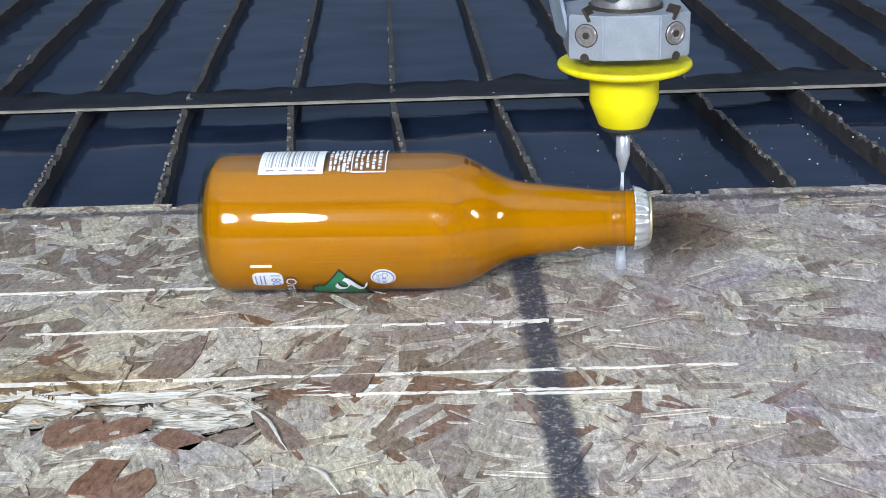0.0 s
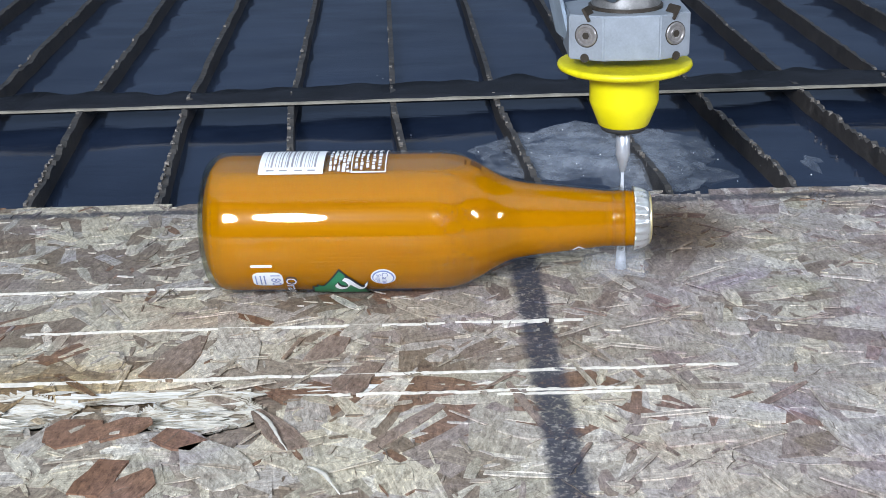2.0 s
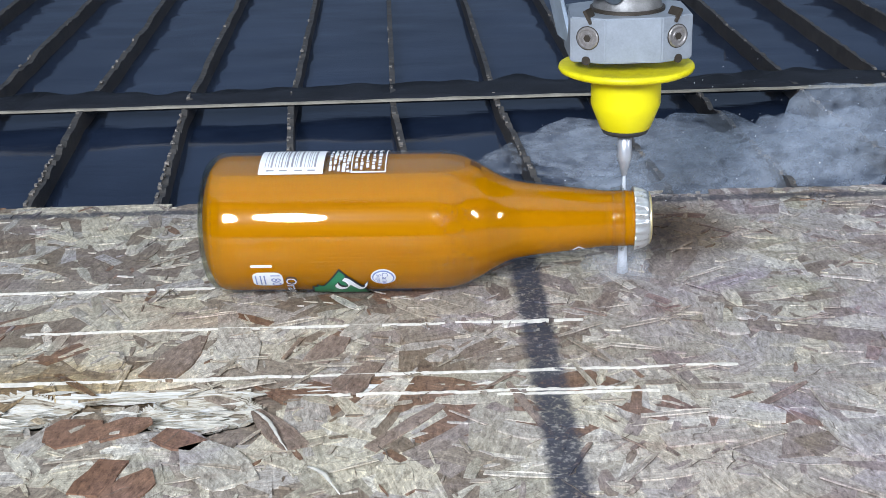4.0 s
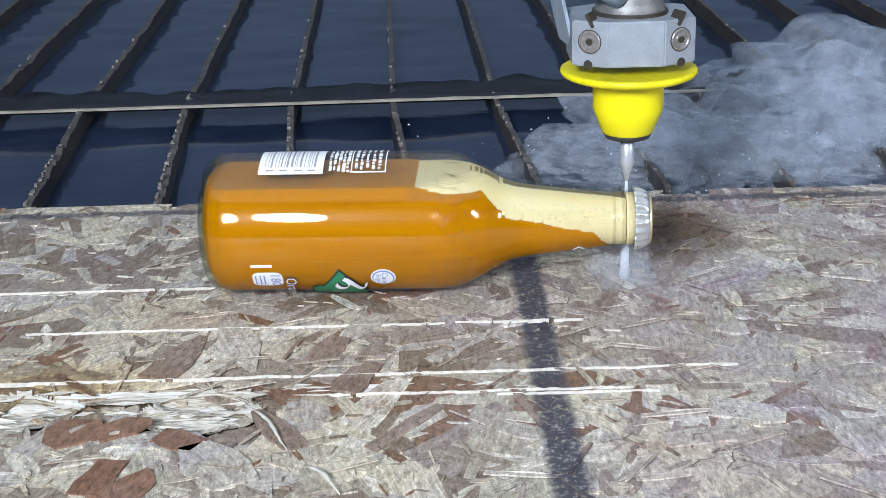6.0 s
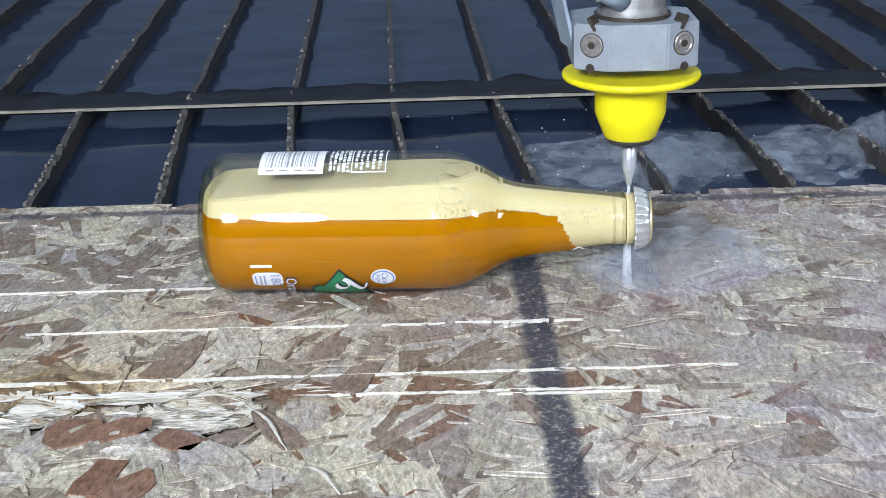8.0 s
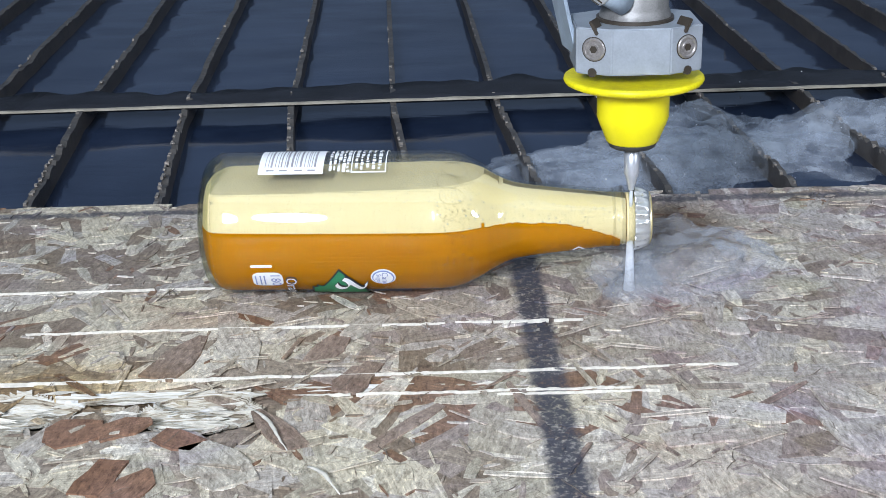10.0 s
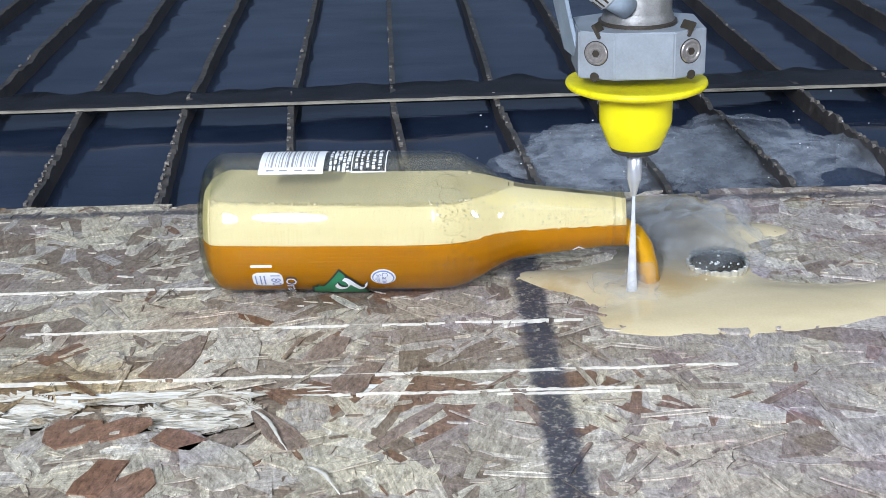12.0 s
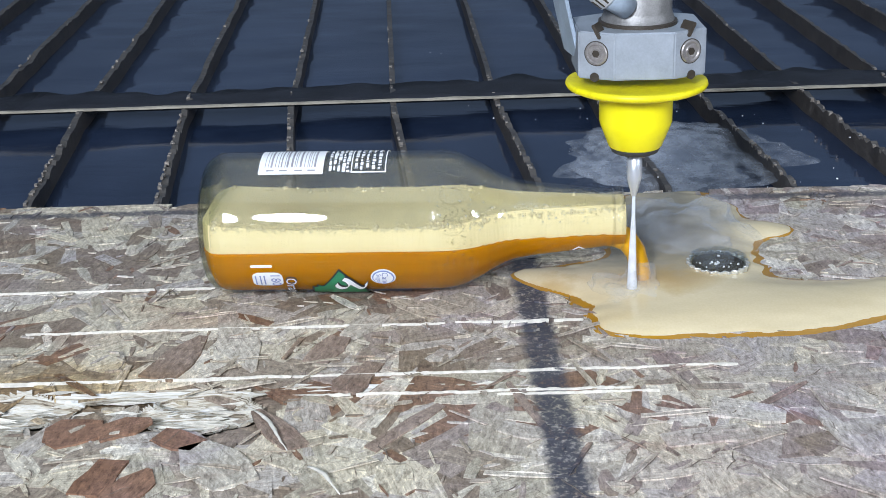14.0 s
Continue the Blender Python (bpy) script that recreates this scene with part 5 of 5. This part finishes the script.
    part("guard_plate", box(bmesh.new(), -0.0008, 0.0008, -0.012, 0.012, -0.024, 0.060, 0.0005), M_HOSE, h, "pale blue-grey side plate", at=pose(-0.0325, 0.008, 0.0870, 0, -13, 10))
    part("water_jet", lathe([(-0.0490, 0.0028), (-0.040, 0.0021), (-0.022, 0.0015), (-0.010, 0.0009), (0.0004, 0.0007)], "z", 24), M_JET, h, "thin white high-pressure water jet", smooth=True)
    return h


# ---- spray, puddle and pouring soda ----
def puff(name, seed, size, skins, material, label, category):
    """A cloud of nested thin uneven skins."""
    p = root(name, pose(0, 0, 0), label, category)
    for i in range(skins):
        k = 0.30 + 0.70 * (i + 1) / skins
        bm = bmesh.new()
        bmesh.ops.create_icosphere(bm, subdivisions=5, radius=1.0)
        for v in bm.verts:
            d = v.co.normalized()
            f = k * (1 + 0.55 * noise.noise(d * 1.3 + Vector((seed * 3.1, i * 0.25, 0))) + 0.28 * noise.noise(d * 3.1 + Vector((seed, i * 0.4, 5))) + 0.12 * noise.noise(d * 8.0 + Vector((seed, i * 0.6, 9))))
            v.co = Vector((d.x * size[0] * f, d.y * size[1] * f, d.z * size[2] * f))
        bmesh.ops.delete(bm, geom=[v for v in bm.verts if v.co.z < -0.3 * size[2]], context="VERTS")
        part("mist_skin", bm, material, p, smooth=True)
    return p


SPREAD = (  # x, y, half length, half width, turn in degrees, thickness
    (0.088, -0.008, 0.040, 0.026, -30, 1.3), (0.120, -0.030, 0.042, 0.032, 0, 1.20), (0.152, -0.038, 0.044, 0.028, 0, 1.05),
    (0.192, -0.030, 0.050, 0.022, 12, 0.75), (0.245, -0.016, 0.050, 0.024, 10, 0.62), (0.118, 0.030, 0.038, 0.045, 10, 1.0), (0.128, 0.088, 0.036, 0.050, 6, 0.95),
    (0.152, 0.060, 0.038, 0.014, 14, 0.75), (0.092, -0.050, 0.028, 0.018, 0, 0.80), (0.052, 0.003, 0.024, 0.012, -30, 0.6))


def puddle_height(x, y, extra):
    """Depth of the spilled soda, below nought outside its edge."""
    total = 0.0
    for cx, cy, a, b, turn, k in SPREAD:
        ca, sa = math.cos(radians(turn)), math.sin(radians(turn))
        u, v = ((x - cx) * ca + (y - cy) * sa) / (a * extra), (-(x - cx) * sa + (y - cy) * ca) / (b * extra)
        total += k * math.exp(-1.6 * (u * u + v * v))
    total += 0.10 * noise.noise(Vector((x * 45, y * 45, 3))) + 0.05 * noise.noise(Vector((x * 140, y * 140, 7)))
    if total < 0.36:
        return max(-0.0045, 0.012 * (total - 0.36))
    return 0.0042 * (1 - math.exp(-1.5 * (total - 0.36)))


def spill_sheet(name, extra, deep, material, parent, label):
    x0, x1, y0, y1, step = 0.02, 0.30, -0.095, 0.150, 0.0018
    nx, ny = int((x1 - x0) / step), int((y1 - y0) / step)
    verts, faces, ids = [], [], {}
    for i in range(nx + 1):
        for j in range(ny + 1):
            x, y = x0 + step * i, y0 + step * j
            if y > 0.131:
                continue
            h = puddle_height(x, y, extra) * deep
            if h > -0.0040:
                ids[i, j] = len(verts)
                verts.append((x, y, h))
    n = len(verts)
    verts += [(x, y, -0.0060) for x, y, h in verts]
    rim = {}
    for (i, j), v in ids.items():
        q = [ids.get(k) for k in ((i, j), (i + 1, j), (i + 1, j + 1), (i, j + 1))]
        if None not in q:
            faces.append(tuple(q))
            faces.append(tuple(n + k for k in reversed(q)))
            for a, b in zip(q, q[1:] + q[:1]):
                rim[a, b] = True
    for a, b in list(rim):
        if (b, a) not in rim:
            faces.append((b, a, n + a, n + b))
    me = bpy.data.meshes.new(name)
    me.from_pydata(verts, [], faces)
    me.materials.append(material)
    for p in me.polygons:
        p.use_smooth = True
    ob = new(name, me)
    ob.parent = parent
    ob.matrix_basis = pose(0, 0, -0.008)
    return tagged(ob, label)


POURED = []


def puddle():
    p = root("soda_puddle", pose(0, 0, 0), "foamy cream-orange soda puddle on the board", "puddle")
    POURED.append(spill_sheet("foamy_spill", 1.0, 1.0, M_PUDDLE, p, "cream foamy soda"))
    POURED.append(spill_sheet("clear_spill", 1.030, 0.74, M_PUDDLE_EDGE, p, "thin amber soda at the edge"))
    return p


def pouring():
    s = root("soda_stream", BOTTLE, "orange soda pouring out of the cut neck", "soda stream")
    pts = [(0.178, 0.0, -0.0050), (0.192, 0, -0.0050), (0.1995, 0, -0.0056), (0.2050, 0, -0.0085), (0.2090, 0, -0.0140), (0.2115, 0, -0.0220), (0.2125, -0.001, -0.0330)]
    part("stream", tube(pts, [(0.006, 0.0075), (0.006, 0.0080), (0.0058, 0.0090), (0.0054, 0.0090), (0.0050, 0.0085), (0.0048, 0.0080), (0.0056, 0.0090)], 20), M_STREAM, s, smooth=True)
    return s


def foam_drip():
    d = root("foam_drip", pose(0.0605, -0.006, 0), "thin foam drip running off the cracked neck", "foam")
    part("drip", tube([(0, 0, 0.0205), (0.0003, 0, 0.016), (0, 0, 0.010), (-0.0004, 0, 0.004), (0, 0, 0.0)], [0.0034, 0.0018, 0.0014, 0.0019, 0.0045], 14), M_FOAM, d, smooth=True)
    return d


def foam_splash():
    """Lumps of foam thrown up when the neck is cut through."""
    f = root("foam_splash", pose(0, 0, 0), "cream foam splashing off the cut neck", "foam")
    rnd = random.Random(14)
    for x, y, z, r in ((0.097, -0.011, 0.003, 0.0045), (0.103, -0.012, 0.005, 0.0040), (0.108, -0.012, 0.003, 0.0046), (0.114, -0.011, 0.005, 0.0042), (0.1185, -0.009, 0.009, 0.0040), (0.1225, -0.007, 0.0135, 0.0044),
                       (0.1270, -0.007, 0.0105, 0.0040), (0.1305, -0.008, 0.006, 0.0046), (0.1365, -0.010, 0.003, 0.0048), (0.1440, -0.012, 0.002, 0.0046), (0.1510, -0.012, 0.004, 0.0038), (0.1570, -0.012, 0.006, 0.0034), (0.1625, -0.012, 0.0066, 0.0036)):
        bm = bmesh.new()
        bmesh.ops.create_icosphere(bm, subdivisions=3, radius=1)
        sx, turn = rnd.uniform(1.2, 1.7), rnd.uniform(-0.6, 0.6)
        for v in bm.verts:
            k = 1.35 * r * (1 + 0.45 * noise.noise(v.co * 1.4 + Vector((x * 900, 0, 0))) + 0.15 * noise.noise(v.co * 4 + Vector((x * 500, 3, 0))))
            u, w = v.co.x * sx * k, v.co.z * k
            v.co = Vector((x + u * math.cos(turn) - w * math.sin(turn), y + v.co.y * k * 1.2, z + u * math.sin(turn) + w * math.cos(turn)))
        part("foam_lump", bm, M_FOAM, f, smooth=True)
    return f


def droplets(name, seed, count, x, y, z, size, material, label):
    rnd = random.Random(seed)
    bm = bmesh.new()
    for i in range(count):
        m = Matrix.Translation((rnd.gauss(0, x), rnd.gauss(0, y), abs(rnd.gauss(0, z)))) @ Matrix.Diagonal((rnd.uniform(0.6, 1.6), 1, 1, 1))
        bmesh.ops.create_icosphere(bm, subdivisions=1, radius=rnd.uniform(0.4, 1.2) * size, matrix=m)
    ob = part(name, bm, material, None, smooth=True)
    return tagged(ob, label, "droplets", "", "stuff")


# ---- build ----
workshop()
tank_grid()
BOARD = board()
groove_lines(BOARD)
large_strands(BOARD)
wood_chips(BOARD)
cracks(BOARD)
GLASS_BOTTLE = bottle()
print_on_bottle(GLASS_BOTTLE)
contents()
foam_bubbles()
clinging_bubbles()
CAP = crown_cap()
HEAD = cutting_head()
puddle()
STREAM = pouring()
SPLASH = foam_splash()
DRIP = foam_drip()
JET_MIST = puff("jet_mist", 1, (0.016, 0.014, 0.012), 2, M_MIST, "white mist where the jet strikes the board", "mist")
SIDE_MIST = puff("drifting_mist", 2, (0.045, 0.035, 0.016), 2, M_MIST, "thin mist drifting over the board", "mist")
LOW_MIST = puff("drifting_mist", 5, (0.10, 0.06, 0.014), 1, M_MIST, "thin mist drifting over the board", "mist")
TANK_SPRAY = [puff("tank_spray", 7, (0.085, 0.05, 0.030), 2, M_SPRAY, "white spray boiling up from the tank water", "spray"),
              puff("tank_spray", 9, (0.075, 0.06, 0.034), 2, M_SPRAY, "white spray boiling up from the tank water", "spray"),
              puff("tank_spray", 12, (0.13, 0.05, 0.050), 3, M_SPRAY, "white spray boiling up from the tank water", "spray")]
TANK_BOIL = [puff("tank_boil", 21, (0.085, 0.075, 0.013), 3, M_BOIL, "white water boiling up between the slats", "spray"),
             puff("tank_boil", 26, (0.080, 0.080, 0.013), 3, M_BOIL, "white water boiling up between the slats", "spray")]
TANK_DROPS = droplets("tank_droplets", 4, 90, 0.10, 0.05, 0.02, 0.0005, M_WHITE, "bright water drops above the tank")


def motions():
    tip = 0.0493
    head = [(0.0, pose(0.0865, 0.0152, tip)), (2.6, pose(0.0865, 0.0152, tip))]
    for k in range(1, 11):
        head.append((2.6 + 0.96 * k, pose(0.0865 + 0.00005 * k, 0.0152 - 0.00361 * k, tip)))
    head.append((14.0, pose(0.0870, -0.0209, tip)))
    walk(HEAD, head)

    move_contents()
    home = CAP_HOME
    lie = pose(0.1325, 0.0085, 0.0083, 0, 90, 20)
    walk(CAP, [(0.0, home), (10.82, home), (10.9, pose(0.1120, -0.004, 0.0260, 0, 6, -30)), (11.0, pose(0.1230, 0.006, 0.0165, 0, 12, -62)),
               (11.1, pose(0.1290, 0.009, 0.0150, 0, 50, -20)), (11.25, lie), (14.0, lie)])
    for ob, late in zip(POURED, (0.0, 1.0)):
        walk(ob, [(t, pose(0, 0, z)) for t, z in ((0.0, -0.0062), (10.7 + late, -0.0062), (10.95 + late, -0.0032), (11.3 + late, -0.0027), (11.6 + late, -0.0020), (12.1 + late, 0.0002), (12.6 + late, 0.0009 - 0.0003 * late), (14.0, 0.0012 - 0.0005 * late))])
    inside = BOTTLE @ pose(-0.115, 0, 0.013)
    walk(STREAM, [(0.0, inside), (10.8, inside), (10.9, BOTTLE), (12.2, BOTTLE), (14.0, BOTTLE @ pose(-0.0035, 0, -0.002))])
    low = pose(0, 0, -0.045)
    walk(SPLASH, [(0.0, low), (10.78, low), (10.92, pose(0, 0, -0.003)), (11.0, pose(0, 0, 0)), (11.08, pose(0.003, 0, -0.006)), (11.25, pose(0.006, -0.002, -0.022)), (11.5, low), (14.0, low)])
    up = pose(0.0600, -0.001, 0.0195)
    walk(DRIP, [(0.0, up), (10.62, up), (10.95, pose(0.0605, -0.006, 0)), (11.25, pose(0.0605, -0.006, 0)), (11.5, pose(0.0605, -0.006, -0.028)), (14.0, pose(0.0605, -0.006, -0.030))])
    jm = [(t, pose(0.0870, y, z)) for t, y, z in ((0, 0.0152, -0.004), (2.6, 0.0152, -0.004), (5.5, 0.004, 0.0), (7.5, -0.003, 0.003), (10.5, -0.0148, 0.003), (12.2, -0.0209, 0.0), (14.0, -0.0209, 0.0))]
    walk(JET_MIST, jm)
    walk(SIDE_MIST, [(0.0, pose(0.118, 0.05, -0.040)), (5.3, pose(0.118, 0.05, -0.030)), (6.2, pose(0.120, 0.03, -0.012)), (7.5, pose(0.125, 0.025, 0.006, 0, 0, 15)),
                     (8.2, pose(0.120, 0.02, 0.002, 0, 0, 30)), (10.3, pose(0.120, 0.01, 0.004, 0, 0, 60)), (11.0, pose(0.125, 0.03, 0.004, 0, 0, 80)), (14.0, pose(0.12, 0.06, 0.0, 0, 0, 110))])
    walk(LOW_MIST, [(0.0, pose(0.16, -0.05, -0.040)), (6.4, pose(0.16, -0.05, -0.040)), (7.0, pose(0.17, -0.06, -0.008)), (8.0, pose(0.18, -0.08, -0.030)), (10.6, pose(0.14, -0.05, -0.030)),
                    (10.9, pose(0.13, -0.05, 0.004)), (11.2, pose(0.14, -0.06, -0.006)), (11.8, pose(0.16, -0.08, -0.032)), (14.0, pose(0.16, -0.08, -0.040))])
    high = ((0, -0.110), (3.2, -0.100), (4.6, -0.020), (5.3, 0.000), (5.7, -0.008), (6.2, -0.034), (7.0, -0.070), (8.0, -0.085), (10.3, -0.070), (11.2, -0.075), (12.0, -0.095), (14.0, -0.110))
    low = ((0, -0.088), (2.0, -0.076), (3.0, -0.066), (5.0, -0.018), (6.2, -0.024), (7.0, -0.050), (8.0, -0.060), (10.3, -0.046), (11.2, -0.046), (12.0, -0.072), (14.0, -0.085))
    for i, ob in enumerate(TANK_SPRAY):
        rnd = random.Random(40 + i)
        rows = []
        for k in range(29):
            t = 0.5 * k
            rows.append((t, pose((0.15, 0.21, 0.28)[i] + rnd.uniform(-0.02, 0.02), 0.27 + 0.03 * i + rnd.uniform(-0.03, 0.04), lerp(high if i == 2 else low, t) + rnd.uniform(-0.005, 0.005), 0, 0, 18 * k * (1 if i % 2 else -1))))
        walk(ob, rows)
    boil = (((0, 0.10, -0.060), (1.0, 0.13, -0.052), (2.0, 0.12, -0.046), (2.5, 0.11, -0.042), (3.0, 0.13, -0.041), (5.5, 0.14, -0.040), (7.0, 0.15, -0.041), (7.5, 0.17, -0.045), (8.0, 0.14, -0.049),
             (10.5, 0.15, -0.047), (11.0, 0.14, -0.045), (11.5, 0.13, -0.042), (12.0, 0.12, -0.042), (12.5, 0.13, -0.041), (13.0, 0.12, -0.041), (13.5, 0.165, -0.041), (14.0, 0.16, -0.043)),
            ((0, 0.22, -0.064), (0.5, 0.22, -0.052), (1.0, 0.20, -0.054), (1.5, 0.23, -0.052), (2.0, 0.21, -0.064), (3.0, 0.20, -0.068), (5.5, 0.26, -0.040), (6.5, 0.27, -0.041), (7.0, 0.24, -0.044),
             (8.0, 0.24, -0.050), (10.5, 0.25, -0.050), (11.0, 0.25, -0.047), (11.5, 0.22, -0.041), (12.0, 0.21, -0.043), (12.5, 0.22, -0.054), (13.0, 0.20, -0.060), (14.0, 0.25, -0.068)))
    for ob, table in zip(TANK_BOIL, boil):
        walk(ob, [(t, pose(x, 0.305, z + 0.006, 0, 0, 9 * t)) for t, x, z in table])
    rows = []
    rnd = random.Random(77)
    for k in range(57):
        rows.append((0.25 * k, pose(0.16 + rnd.uniform(-0.05, 0.05), 0.28 + rnd.uniform(-0.05, 0.05), -0.050 + rnd.uniform(0, 0.02), 0, 0, 60 * k)))
    walk(TANK_DROPS, rows)


motions()
